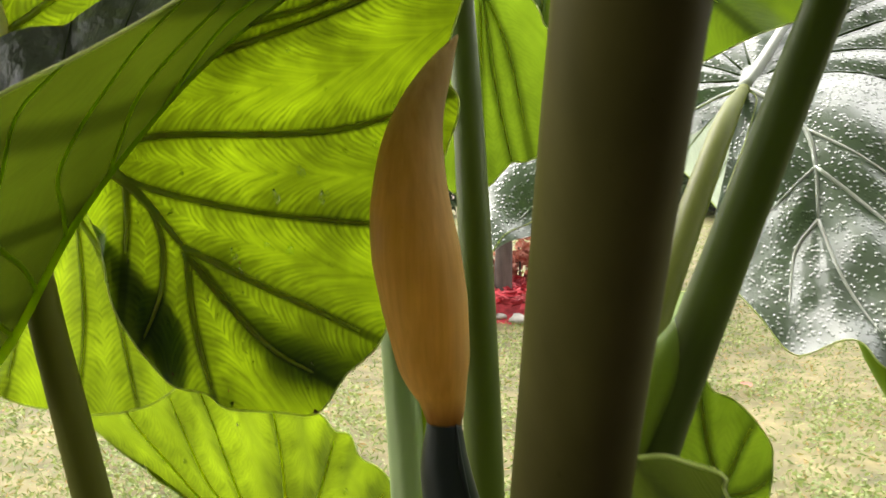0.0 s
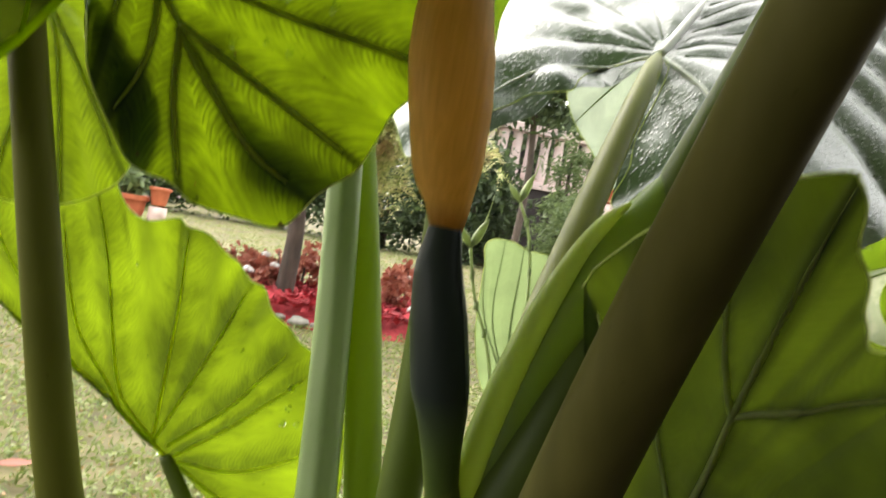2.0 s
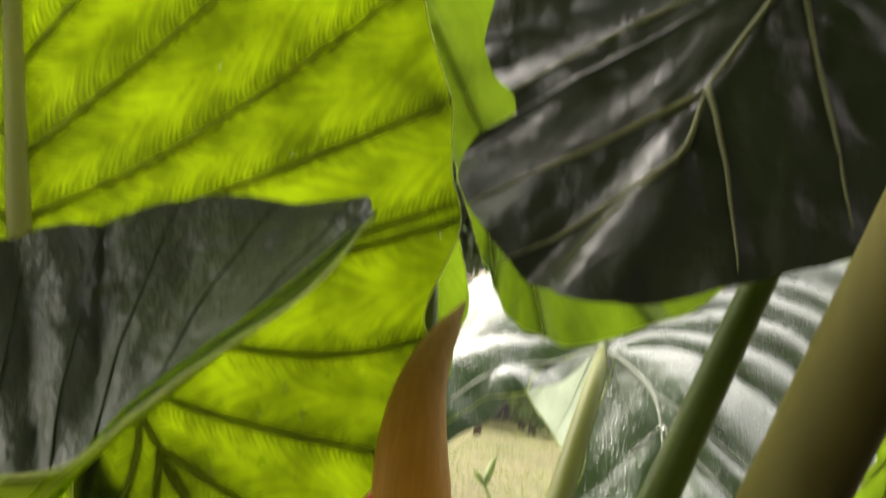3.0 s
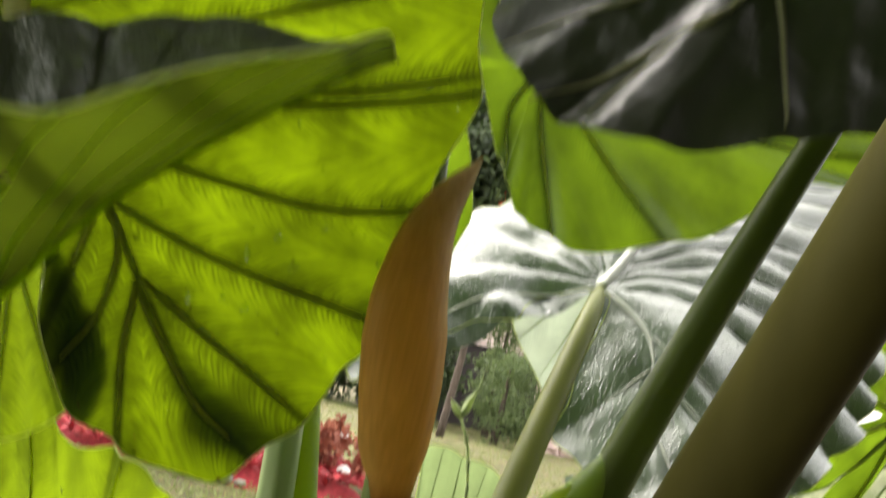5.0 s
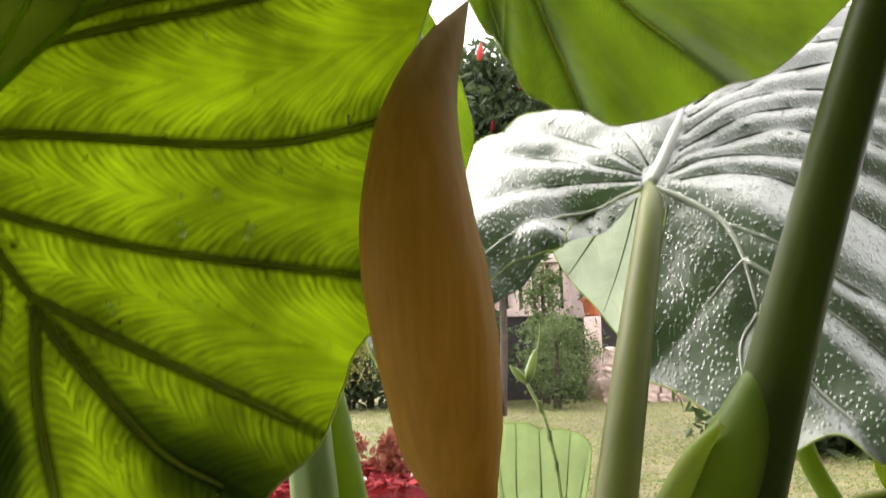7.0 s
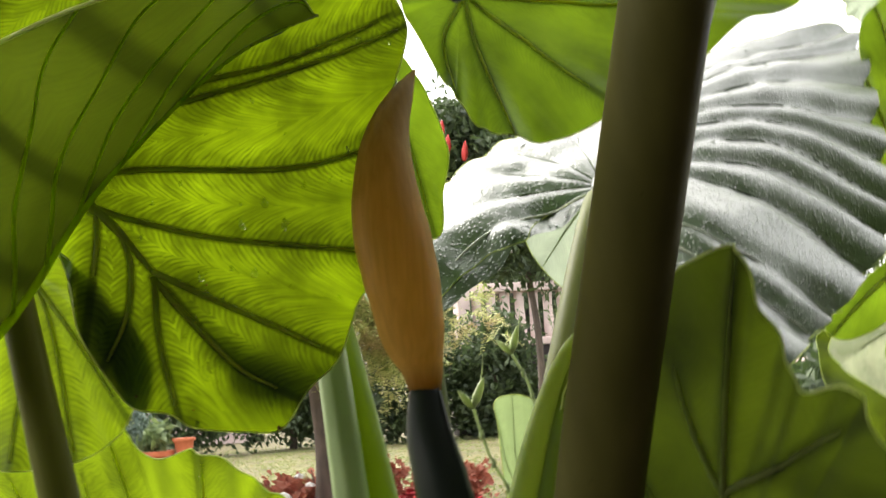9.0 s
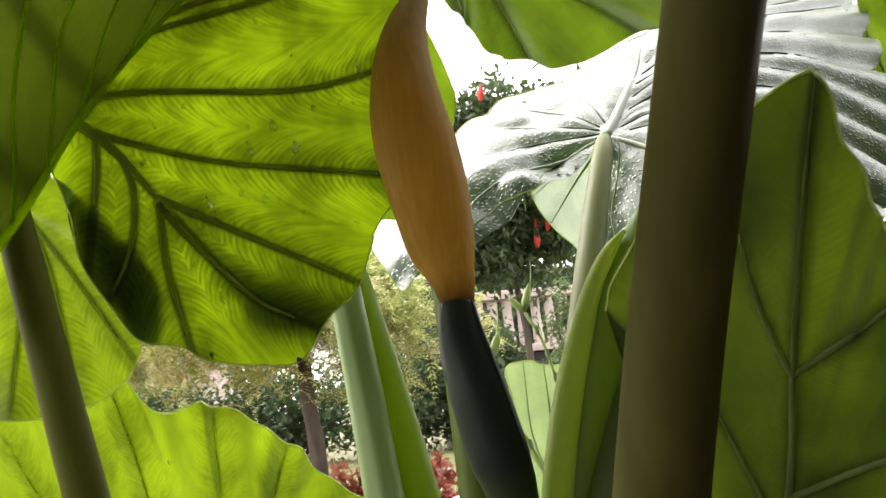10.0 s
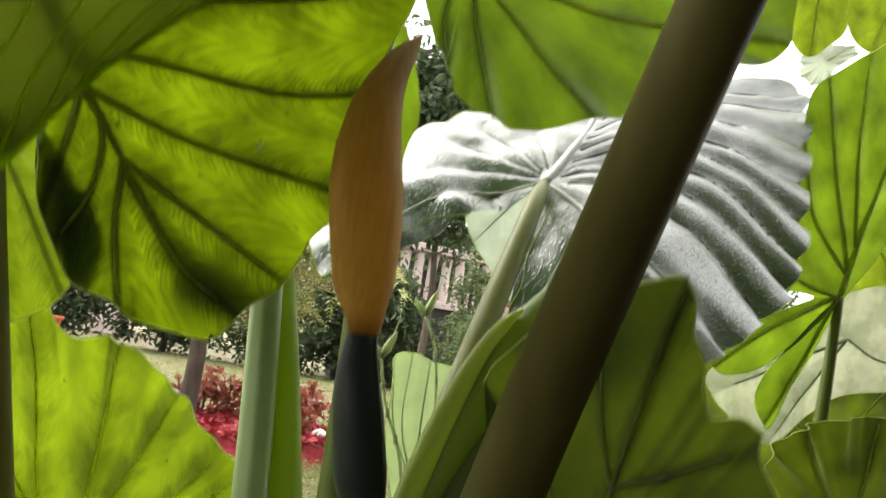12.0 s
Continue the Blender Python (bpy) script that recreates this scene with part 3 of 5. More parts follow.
WET_LEAF = dict(hub=(0.228, 0.6545, 0.767), facing=(-0.474, -0.474, 0.743),
    rim=[(-8, -8, 0), (-26, -20, 0), (-44, -36, 0), (-42, -62, 5), (-41, -82, 5), (-56, -92, 7), (-73, -100, 8), (-85, -130, 9), (-105, -165, 13), (-117, -207, 15), (-143, -182, 21), (-170, -150, 30), (-182, -130, 34), (-172, -60, 34), (-155, 10, 32), (-141, 54, 28), (-123, 90, 24), (-102, 102, 20), (-62, 133, 12), (-28, 180, 5), (5, 245, -4), (45, 320, -30), (98, 415, -68), (160, 520, -112), (198, 545, -138), (208, 435, -144), (215, 335, -149), (219, 255, -152), (226, 168, -156), (223, 100, -153), (221, 58, -150), (205, 5, -140), (183, -95, -105), (162, -170, -80), (141, -192, -70), (119, -181, -64), (86, -192, -68), (55, -170, -62), (33, -154, -57), (9, -140, -53), (13, -110, -42), (9, -80, -30), (14, -42, -16), (12, -10, -3)],
    veins=[((0, 0), (4, 30), (8, 90), (5, 190)), ((0, 0), (30, -16), (53, -34), (66, -62), (75, -97)), ((75, -97), (66, -121), (71, -158)), ((75, -97), (100, -137), (129, -169)), ((66, -62), (95, -78), (130, -100), (165, -120)), ((53, -34), (84, -45), (120, -58), (185, -80)), ((66, -62), (53, -82), (39, -100)), ((-8, 18), (-46, 45), (-88, 65), (-122, 72)), ((-7, 12), (-43, 18), (-83, 25), (-140, 22)), ((-6, 6), (-55, -8), (-90, -32), (-140, -90)), ((-4, 24), (-24, 62), (-45, 95)), ((0, 0), (-28, -20), (-60, -55), (-90, -110), (-118, -180)),
           ((20, 8), (60, 36), (110, 42), (150, 34), (203, 8)), ((11, 16), (45, 55), (90, 80), (140, 98), (215, 78)), ((13, 30), (56, 90), (100, 130), (150, 150), (220, 135)), ((14, 46), (50, 112), (95, 165), (150, 200), (217, 212)), ((14, 70), (54, 151), (113, 210), (166, 255), (212, 295)), ((14, 95), (60, 190), (110, 265), (160, 330), (206, 385)), ((15, 120), (60, 240), (100, 320), (150, 410), (199, 490)), ((15, 150), (50, 260), (90, 350), (140, 440), (178, 515))],
    heights=[(0, 0, 0), (49, -25, -11), (64, -57, -24), (76, -99, -43), (30, -40, -15), (34, -80, -32), (45, -115, -47), (105, -60, -42), (115, -120, -56), (-56, -78, 16), (-75, -84, 20), (-95, -128, 23), (-118, -178, 26), (-58, -40, 13), (-30, -10, 5), (5, 100, 3), (5, 190, 0), (100, 60, -48), (100, 150, -46), (110, 250, -52), (150, 330, -88), (60, 20, -22), (-60, 40, 15), (-110, 40, 26), (-60, 100, 14), (-120, -50, 30)])
FOLD_LEAF = dict(hub=(0.269, 0.740, 0.792), facing=(0.00, -1.00, 0.00),
    rim=[(-36, -6), (-66, -22), (-84, -46), (-74, -74), (-52, -100), (-12, -136), (22, -88), (33, -40), (31, -11)],
    veins=[((0, 0), (-38, -42), (-68, -80)), ((0, 0), (-18, -58), (-40, -110)), ((0, 0), (-45, -26), (-84, -54))])
SHADE_LEAF = dict(hub=(0.143, 0.297, 0.959), facing=(-0.20, -0.96, 0.21),
    rim=[(-166, 21, -61), (-152, -5, -57), (-154, -34, -61), (-148, -59, -57), (-136, -82, -46), (-142, -93, -46), (-156, -102, -57), (-161, -122, -57), (-150, -149, -46), (-138, -168, -36), (-126, -181, -29), (-111, -194, -10), (-84, -194, -5), (-43, -182, 0), (-19, -173, 0), (9, -163, 0), (44, -146, 0), (108, -103, 0), (157, -17, 0), (172, 130, 0), (117, 245, 0), (-20, 236, -6), (-124, 160, -46), (-167, 72, -61)],
    veins=[((91, 99), (35, 28), (-4, -6), (-53, -84)), ((-5, -1), (-63, -28), (-104, -52), (-140, -75)), ((-53, -84), (-106, -115), (-155, -138)), ((-53, -87), (-65, -120), (-97, -154), (-117, -181)), ((-67, -124), (-105, -152), (-140, -173)), ((-52, -83), (-43, -126), (-40, -175)), ((-4, -7), (5, -84), (13, -149)), ((35, 28), (-29, 47), (-126, 64))])
NEAR_LEAF = dict(hub=(0.157, 0.460, 0.375), facing=(-0.87, -0.13, -0.48),
    rim=[(249, 285, -13), (244, 264, -14), (239, 243, -15), (241, 231, -16), (257, 228, -18), (258, 208, -20), (257, 112, -27), (228, 60, -27), (160, 0, -22), (52, -56, -12), (-19, -61, -2), (-39, -28, 3), (111, 168, -2), (115, 201, -1), (112, 223, 2), (109, 235, 3), (112, 241, 3), (138, 257, 1), (176, 273, -3), (218, 284, -9)],
    veins=[((0, 0), (67, 68), (133, 135), (174, 190), (248, 283)), ((133, 134), (180, 148), (242, 162)), ((87, 88), (151, 103), (235, 113)), ((174, 190), (205, 200), (243, 214)), ((174, 189), (180, 217), (191, 248)), ((118, 120), (119, 136), (125, 161), (134, 195)), ((73, 73), (74, 93), (76, 114), (80, 141)), ((30, 30), (116, 53), (189, 52))])
FAR_RIGHT_LEAF = dict(hub=(0.740, 0.800, 0.749), facing=(0.00, -1.00, 0.00),
    rim=[(-42, -13), (-94, -38), (-166, -82), (-190, -114), (-160, -126), (-111, -110), (-63, -71), (-25, -32), (-14, -19), (-26, -37), (-58, -70), (-98, -108), (-115, -145), (-100, -178), (-87, -180), (-64, -132), (-26, -69), (-4, -23), (29, 22), (70, 75), (130, 197), (135, 345), (68, 368), (11, 332), (-34, 296), (-69, 267), (-83, 225), (-87, 149), (-92, 88), (-105, 34), (-94, -4), (-52, -7)],
    veins=[((0, 0), (30, 98), (82, 250)), ((9, 26), (-56, 95), (-83, 195)), ((8, 33), (-27, 162), (-50, 272)), ((19, 65), (9, 186), (13, 313)), ((-6, -3), (-44, 1), (-78, 10)), ((-6, -3), (-116, -68), (-179, -116)), ((-6, -7), (-50, -94), (-94, -171))])
VARIEGATED_LEAF = dict(hub=(0.861, 0.900, 0.706), facing=(0.00, -1.00, 0.00),
    rim=[(-233, -82), (-222, -111), (-183, -140), (-141, -163), (-103, -158), (-49, -112), (10, -80), (117, -58), (226, 0), (241, 90), (99, 96), (-8, 65), (-86, 19), (-178, -35)],
    veins=[((0, 0), (-98, -47), (-189, -91)), ((0, 0), (-72, -91), (-114, -151)), ((0, 0), (68, -23), (169, -17))])
CORNER_LEAF = dict(hub=(0.686, 0.700, 0.456), facing=(0.00, -1.00, 0.00),
    rim=[(-131, 57), (-95, 109), (-41, 131), (40, 144), (160, 145), (217, 56), (181, -46), (11, -86), (-100, -31)],
    veins=[((0, 0), (-49, 64), (-79, 111)), ((0, 0), (16, 71), (34, 137)), ((0, 0), (96, 59), (163, 118))])
HIGH_LEAF_A = dict(hub=(0.953, 1.100, 1.412), facing=(0.00, -1.00, 0.00),
    rim=[(-103, -54), (-81, -173), (-39, -204), (8, -169), (42, -128), (42, -74), (102, 55), (-9, 74)],
    veins=[((0, 0), (-27, -95), (-34, -192))])
HIGH_LEAF_B = dict(hub=(1.223, 1.200, 1.491), facing=(0.00, -1.00, 0.00),
    rim=[(-140, -20), (-133, -135), (-84, -178), (20, -169), (252, -100), (316, 111), (54, 217)],
    veins=[((0, 0), (-46, -122), (-92, -229))])
PALE_LEAF = dict(hub=(0.218, 0.850, 0.437), facing=(0.00, -1.00, 0.00),
    rim=[(-45, 123), (-48, 143), (-40, 152), (-18, 153), (-2, 147), (26, 144), (45, 131), (42, 99), (29, 54), (13, -11), (-1, -35), (-27, 2), (-42, 58)],
    veins=[((0, 0), (-4, 71), (-5, 145)), ((0, 0), (-26, 72), (-27, 151)), ((0, 0), (16, 70), (26, 141)), ((0, 0), (-36, 72), (-44, 128)), ((0, 0), (24, 59), (39, 110))])
DARK_LOW_LEAF = dict(hub=(0.962, 1.000, 0.539), facing=(0.00, -1.00, 0.00),
    rim=[(-273, 104), (-207, 71), (-107, 128), (81, 191), (331, 190), (406, -5), (287, -156), (-10, -191), (-180, -127), (-260, -28)],
    veins=[((0, 0), (-151, 52), (-239, 75)), ((0, 0), (82, 99), (188, 160)), ((0, 0), (34, -85), (67, -169))])
SIDE_LEAF = dict(hub=(1.241, 1.150, 0.841), facing=(0.00, -1.00, 0.00),
    rim=[(-131, -64), (-169, 23), (-112, 109), (-20, 171), (152, 242), (232, 85), (154, -62), (12, -106), (-86, -99)],
    veins=[((0, 0), (-64, 64), (-112, 109)), ((0, 0), (75, 113), (139, 216))])
WHITE_CURL_LEAF = dict(hub=(1.051, 1.200, 1.266), facing=(0.00, -1.00, 0.00),
    rim=[(-57, -2), (-11, 29), (59, 44), (69, 30), (27, -4), (1, -41), (-33, -57), (-60, -41)],
    veins=[((0, 0), (32, 24))])
NEAR_BACK_LEAF = dict(hub=(0.149, 0.450, 0.528), facing=(0.00, -1.00, 0.00),
    rim=[(-23, 26), (-18, 60), (-13, 74), (-5, 60), (7, 54), (18, 43), (29, 25), (27, 3), (23, -26), (-1, -38), (-21, -9)],
    veins=[((0, 0), (-8, 35), (-12, 67)), ((0, 0), (10, 25), (16, 39)), ((0, 0), (17, 3), (26, 9))])
CURLED_LEAF = dict(keel=[(-222, 395, 609), (-178, 352, 645), (-147, 352, 695), (-90, 348, 755), (-37, 414, 814)],
    near=[(-297, 99, 654), (-180, 178, 684), (-135, 205, 708), (-75, 278, 768), (-37, 414, 814)],
    far=[(-300, 401, 745), (-210, 410, 767), (-148, 425, 797), (-57, 417, 816), (-37, 414, 814)])

# ---- the elephant ear plant ----
plant = thing("elephant_ear_plant", (0.0, 0.42, 0.0), "large wet elephant ear plant with broad leaves and orange spathe", "plant")
LOCAL = Vector((0.0, 0.42, 0.0))


def moved(ob):
    """Keeps a part where it was built, now that its parent stands at the plant's foot."""
    ob.location = Vector(ob.location) - LOCAL
    return ob


def stalk(points, radii, mat, label, name="petiole", n=20, squash=None, ridge=None, parent=plant):
    return part(name, tube_bm(points, radii, n=n, steps=40, squash=squash, origin=LOCAL, ridge=ridge), mat, parent, label)


lit, lit_uv, lit_w, lit_place = leaf(LIT_LEAF, LIT, plant, "backlit yellow-green leaf blade with dark ribs and drops", nt=280, nr=56, quilt=0.16, vein_r=0.0017, wave=0.002, special={0: (0.0031, VEIN), 9: (0.0065, VEIN_CREAM)})
moved(lit)


def backing(rim, gap, mat, label):
    """A patch added close behind the backlit blade to darken it, following its swell."""
    pts = bezier_list([(a, b, 0) for a, b in rim + rim[:1]], 60)[:-1]
    mid = sum(pts, Vector()) / len(pts)
    n, rings = len(pts), 9
    verts = []
    for k in range(rings + 1):
        for p in pts:
            q = mid.lerp(p, k / rings) * 0.001
            i = np.argsort((lit_uv[:, 0] - q.x) ** 2 + (lit_uv[:, 1] - q.y) ** 2)[:6]
            verts.append(lit_place(q.x, q.y, float(lit_w[i].mean()) - gap * (1.0 + 0.3 * (k / rings) ** 2)))
    faces = [(k * n + a, (k + 1) * n + a, (k + 1) * n + (a + 1) % n, k * n + (a + 1) % n) for k in range(rings) for a in range(n)]
    me = bpy.data.meshes.new("leaf_blade")
    me.from_pydata([tuple(v) for v in verts], [], faces)
    layer = me.uv_layers.new(name="vein_map")
    layer.data.foreach_set("uv", np.full(2 * len(me.loops), 0.02, dtype=np.float32))
    ob = link_mesh("leaf_blade", smooth(me), mat, plant, label)
    ob.location = Vector(LIT_LEAF["hub"]) - LOCAL
    return ob


backing(FOLDED_RIM, 0.0022, BEHIND, "margin of the backlit blade folded back behind it")
# cut to the outline of a soft shadow on the blade and added to cast it
backing(SHADE_PATCH_RIM, 0.0065, BEHIND, "unseen leaf patch added behind the backlit blade to shade it")
moved(leaf(REAR_LEAF, REAR, plant, "pale yellow-green leaf blade hanging behind", wave=0.002, vein_r=0.0012)[0])
low, low_uv, low_w, low_place = leaf(LOW_LEAF, LOW, plant, "bright yellow-green low leaf blade lit from behind", vein_mat=VEIN_LIGHT, wave=0.004, quilt=0.5, vein_r=0.0012, nt=200, nr=36)
moved(low)
small = moved(leaf(SMALL_LEAF, SMOOTH, plant, "small light green leaf blade", wave=0.001, vein_r=0.0009)[0])
moved(leaf(TOP_LEAF, SMOOTH, plant, "overhanging bright green leaf blade", wave=0.003, vein_r=0.0014, nt=180, nr=30)[0])
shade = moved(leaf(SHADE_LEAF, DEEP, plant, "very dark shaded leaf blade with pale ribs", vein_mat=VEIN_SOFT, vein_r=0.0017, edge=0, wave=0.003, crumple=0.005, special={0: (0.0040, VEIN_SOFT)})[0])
moved(leaf(NEAR_BACK_LEAF, SMOOTH, plant, "light green wavy leaf blade behind the stalk", wave=0.0015, wave_n=5, vein_r=0.001)[0])
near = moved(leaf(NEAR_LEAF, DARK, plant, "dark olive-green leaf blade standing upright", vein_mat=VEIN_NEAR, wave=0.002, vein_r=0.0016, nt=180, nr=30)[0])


def curled_leaf(spec):
    """A leaf folded into a trough: its underside faces out below, its dull upper face shows above the near margin."""
    n = 60
    keel, close, far = ([p * 0.001 - LOCAL for p in bezier_list(spec[k], n)] for k in ("keel", "near", "far"))
    verts, faces, uvs = [], [], []
    m = 14
    for i in range(n):
        f = i / (n - 1)
        for j in range(-m, m + 1):
            e = close[i] if j < 0 else far[i]
            s = abs(j) / m
            p = keel[i].lerp(e, s)
            out = Vector((0.2, -1.0, -0.45)).normalized() if j < 0 else Vector((0.0, 0.5, -0.8)).normalized()
            p = p + out * (0.010 * math.sin(math.pi * s) * (1 - f) ** 0.5)
            p = p + Vector((0, 0, 1)) * 0.0025 * math.sin(7 * math.pi * f + 2 * s) * s * s
            d = abs(((f * 5 + s * 0.9) % 1.0) - 0.5)
            if j > 0:
                p = p + Vector((0, -1, 0.3)) * 0.013 * abs(math.sin(7 * math.pi * (f + 0.05 * s))) ** 0.5 * min(1.0, 3 * s) * (1 - f)
                p = p + Vector((0, 1, 0.3)) * 0.009 * noise.noise((p.x * 45, p.z * 45, 1.0)) * (1 - f)
            verts.append(tuple(p + out * 0.0008 * d * (1 - f)))
            uvs.append((d * 0.03, s * 0.11))
    w = 2 * m + 1
    for i in range(n - 1):
        for j in range(w - 1):
            faces.append((i * w + j, i * w + j + 1, (i + 1) * w + j + 1, (i + 1) * w + j))
    me = bpy.data.meshes.new("leaf_blade")
    me.from_pydata(verts, [], faces)
    layer = me.uv_layers.new(name="vein_map")
    idx = np.zeros(len(me.loops), dtype=np.int32)
    me.loops.foreach_get("vertex_index", idx)
    layer.data.foreach_set("uv", np.array(uvs, dtype=np.float32)[idx].ravel())
    blade = link_mesh("leaf_blade", smooth(me), CURL, plant, "curled leaf blade with a dull grey wet upper face")
    me.materials.append(CURL_TOP)
    for k, p in enumerate(me.polygons):
        p.material_index = 1 if k % (w - 1) >= m else 0
    part("vein", tube_bm([Vector(verts[i * w + m]) for i in range(0, n, 6)], [0.0035, 0.0022, 0.0006], n=8, steps=30), CURL_RIB, blade)
    for k in range(7):
        line = []
        for q in range(7):
            e = q / 6
            fi = min(n - 1.001, (0.01 + 0.11 * k + 0.30 * e) * (n - 1))
            i, b = int(fi), fi - int(fi)
            j = m - int(round(e * m))
            line.append(Vector(verts[i * w + j]).lerp(Vector(verts[(i + 1) * w + j]), b) + Vector((0, -0.0003, -0.0003)))
        part("vein", tube_bm(line, [0.0010, 0.0007, 0.0004], n=6, steps=24), CURL_RIB, blade)
        back = []
        for q in range(7):
            e = q / 6
            fi = min(n - 1.001, (0.03 + 0.13 * k + 0.10 * e) * (n - 1))
            i, b = int(fi), fi - int(fi)
            j = m + int(round(e * m))
            back.append(Vector(verts[i * w + j]).lerp(Vector(verts[(i + 1) * w + j]), b) + Vector((0, -0.0002, 0)))
        part("vein", tube_bm(back, [0.0009, 0.0007, 0.0004], n=6, steps=18), CURL_GROOVE, blade)
    rng = random.Random(12)
    for k in range(46):
        i, j = rng.randint(2, int(0.75 * n)), rng.randint(m + 2, 2 * m)
        ob = new("water_drop", drop_mesh())
        ob.parent = blade
        r = rng.uniform(0.0006, 0.0019)
        ob.matrix_basis = Matrix.Translation(Vector(verts[i * w + j]) + Vector((0, -0.0006, 0.0003))) @ pose(0, 0, 0, 70, 0, 0) @ Matrix.Diagonal((r, r * 1.3, r, 1))
    part("leaf_edge", tube_bm([Vector(verts[i * w]) for i in range(0, n, 3)], [0.0008, 0.0006], n=5, steps=40), EDGE, blade)
    return blade


curled = curled_leaf(CURLED_LEAF)

part("scorched_tip", tube_bm([(-0.215, 0.200, 0.664), (-0.185, 0.208, 0.671), (-0.158, 0.218, 0.680)], [0.008, 0.006, 0.0005], n=10, steps=16, squash=[1.0, 1.0, 1.0], origin=LOCAL), SCORCHED, plant, "dried dark brown leaf tip")
water_drops(lit, lit_uv, lit_w, lit_place, [(0.0345, -0.0036, 0.0012), (0.0951, -0.0043, 0.0018), (0.0819, -0.0165, 0.0018), (0.1057, -0.0175, 0.0020), (0.0883, -0.0442, 0.0020), (0.076, -0.0414, 0.0014), (0.0592, -0.0457, 0.0016), (0.0284, -0.0233, 0.0011), (0.1355, -0.06, 0.0011), (0.1444, 0.0271, 0.0013)], spread=80, seed=5, tall=1.75, hanging=True, high=2.3, size=(0.0006, 0.0013))
for u, v, r in ((0.0986, -0.1304, 0.0022), (0.0553, -0.1239, 0.0018), (0.0537, -0.1175, 0.0009), (0.025, -0.1082, 0.0012), (0.1319, 0.0132, 0.0007), (0.0622, -0.0504, 0.0010)):
    k = int(np.argmin((lit_uv[:, 0] - u) ** 2 + (lit_uv[:, 1] - v) ** 2))
    bm = bmesh.new()
    bmesh.ops.create_icosphere(bm, subdivisions=2, radius=0.65 * r)
    for vert in bm.verts:
        vert.co *= 1 + 0.5 * noise.noise(vert.co * (1.5 / r))
        vert.co.y *= 0.3
    spot = part("brown_spot", bm, SCORCHED, lit)
    spot.location = lit_place(u, v, float(lit_w[k]))
water_drops(low, low_uv, low_w, low_place, [(0.088, 0.062, 0.0022), (0.084, 0.048, 0.002), (0.094, 0.050, 0.0018), (0.090, 0.08, 0.0018)], spread=14, seed=6, hanging=True, high=2.2)


# stalks, foot to leaf
stalk([(-0.07, 0.45, 0.0), (-0.105, 0.42, 0.2), (-0.1242, 0.408, 0.35), (-0.1537, 0.395, 0.483), (-0.1829, 0.3966, 0.6167), (-0.193, 0.401, 0.662)], [0.014, 0.012, 0.0109, 0.0096, 0.0083, 0.0078], STEM_OLIVE, "smooth olive-green leaf stalk")
stalk([(0.0, 0.46, 0.0), (0.015, 0.38, 0.2), (0.0233, 0.324, 0.35), (0.0299, 0.2766, 0.47), (0.0313, 0.232, 0.56), (0.0334, 0.1883, 0.64), (0.0349, 0.1423, 0.72), (0.0384, 0.0898, 0.82), (0.042, 0.02, 0.97)], [0.022, 0.0195, 0.0172, 0.0158, 0.0148, 0.0138, 0.0126, 0.0113, 0.0095], STEM_BROWN, "thick dark olive leaf stalk close by", n=28)
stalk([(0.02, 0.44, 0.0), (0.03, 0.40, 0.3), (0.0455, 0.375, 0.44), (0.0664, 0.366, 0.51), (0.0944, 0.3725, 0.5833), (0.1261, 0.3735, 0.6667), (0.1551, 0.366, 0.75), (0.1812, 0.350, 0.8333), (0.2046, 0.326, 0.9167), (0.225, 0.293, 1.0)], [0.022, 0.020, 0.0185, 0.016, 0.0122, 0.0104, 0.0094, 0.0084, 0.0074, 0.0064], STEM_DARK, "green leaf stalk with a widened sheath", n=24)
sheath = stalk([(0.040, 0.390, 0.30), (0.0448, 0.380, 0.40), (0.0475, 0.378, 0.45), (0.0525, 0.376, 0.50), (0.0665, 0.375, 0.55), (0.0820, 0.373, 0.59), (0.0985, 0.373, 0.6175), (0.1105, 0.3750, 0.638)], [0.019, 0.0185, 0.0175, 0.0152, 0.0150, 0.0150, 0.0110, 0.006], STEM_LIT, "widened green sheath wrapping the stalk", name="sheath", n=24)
part("sheath_margin", tube_bm([(0.020, 0.385, 0.30), (0.0245, 0.375, 0.40), (0.0292, 0.3735, 0.45), (0.0372, 0.372, 0.50), (0.0502, 0.371, 0.55), (0.0660, 0.370, 0.59), (0.0778, 0.369, 0.612), (0.0875, 0.3665, 0.6235)], [0.0085, 0.0085, 0.0085, 0.0080, 0.0066, 0.0044, 0.0012], n=14, steps=40, origin=LOCAL), SHEATH, sheath, "pale thin margin of the sheath")
stalk([(0.0, 0.36, 0.0), (-0.010, 0.43, 0.22), (-0.0167, 0.4675, 0.38), (-0.0231, 0.4969, 0.52), (-0.0336, 0.5224, 0.66), (-0.0483, 0.5439, 0.8), (-0.06, 0.555, 0.88)], [0.016, 0.0138, 0.0124, 0.0112, 0.0099, 0.0088, 0.008], STEM_LIGHT, "pale green grooved leaf stalk", n=28, ridge=(7, 0.03))
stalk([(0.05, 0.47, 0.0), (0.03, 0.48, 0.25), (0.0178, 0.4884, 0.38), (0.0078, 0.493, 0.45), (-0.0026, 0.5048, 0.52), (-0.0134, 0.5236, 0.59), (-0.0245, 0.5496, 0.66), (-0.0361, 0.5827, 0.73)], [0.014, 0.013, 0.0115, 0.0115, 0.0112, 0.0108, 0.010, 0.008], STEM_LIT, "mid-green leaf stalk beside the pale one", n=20)
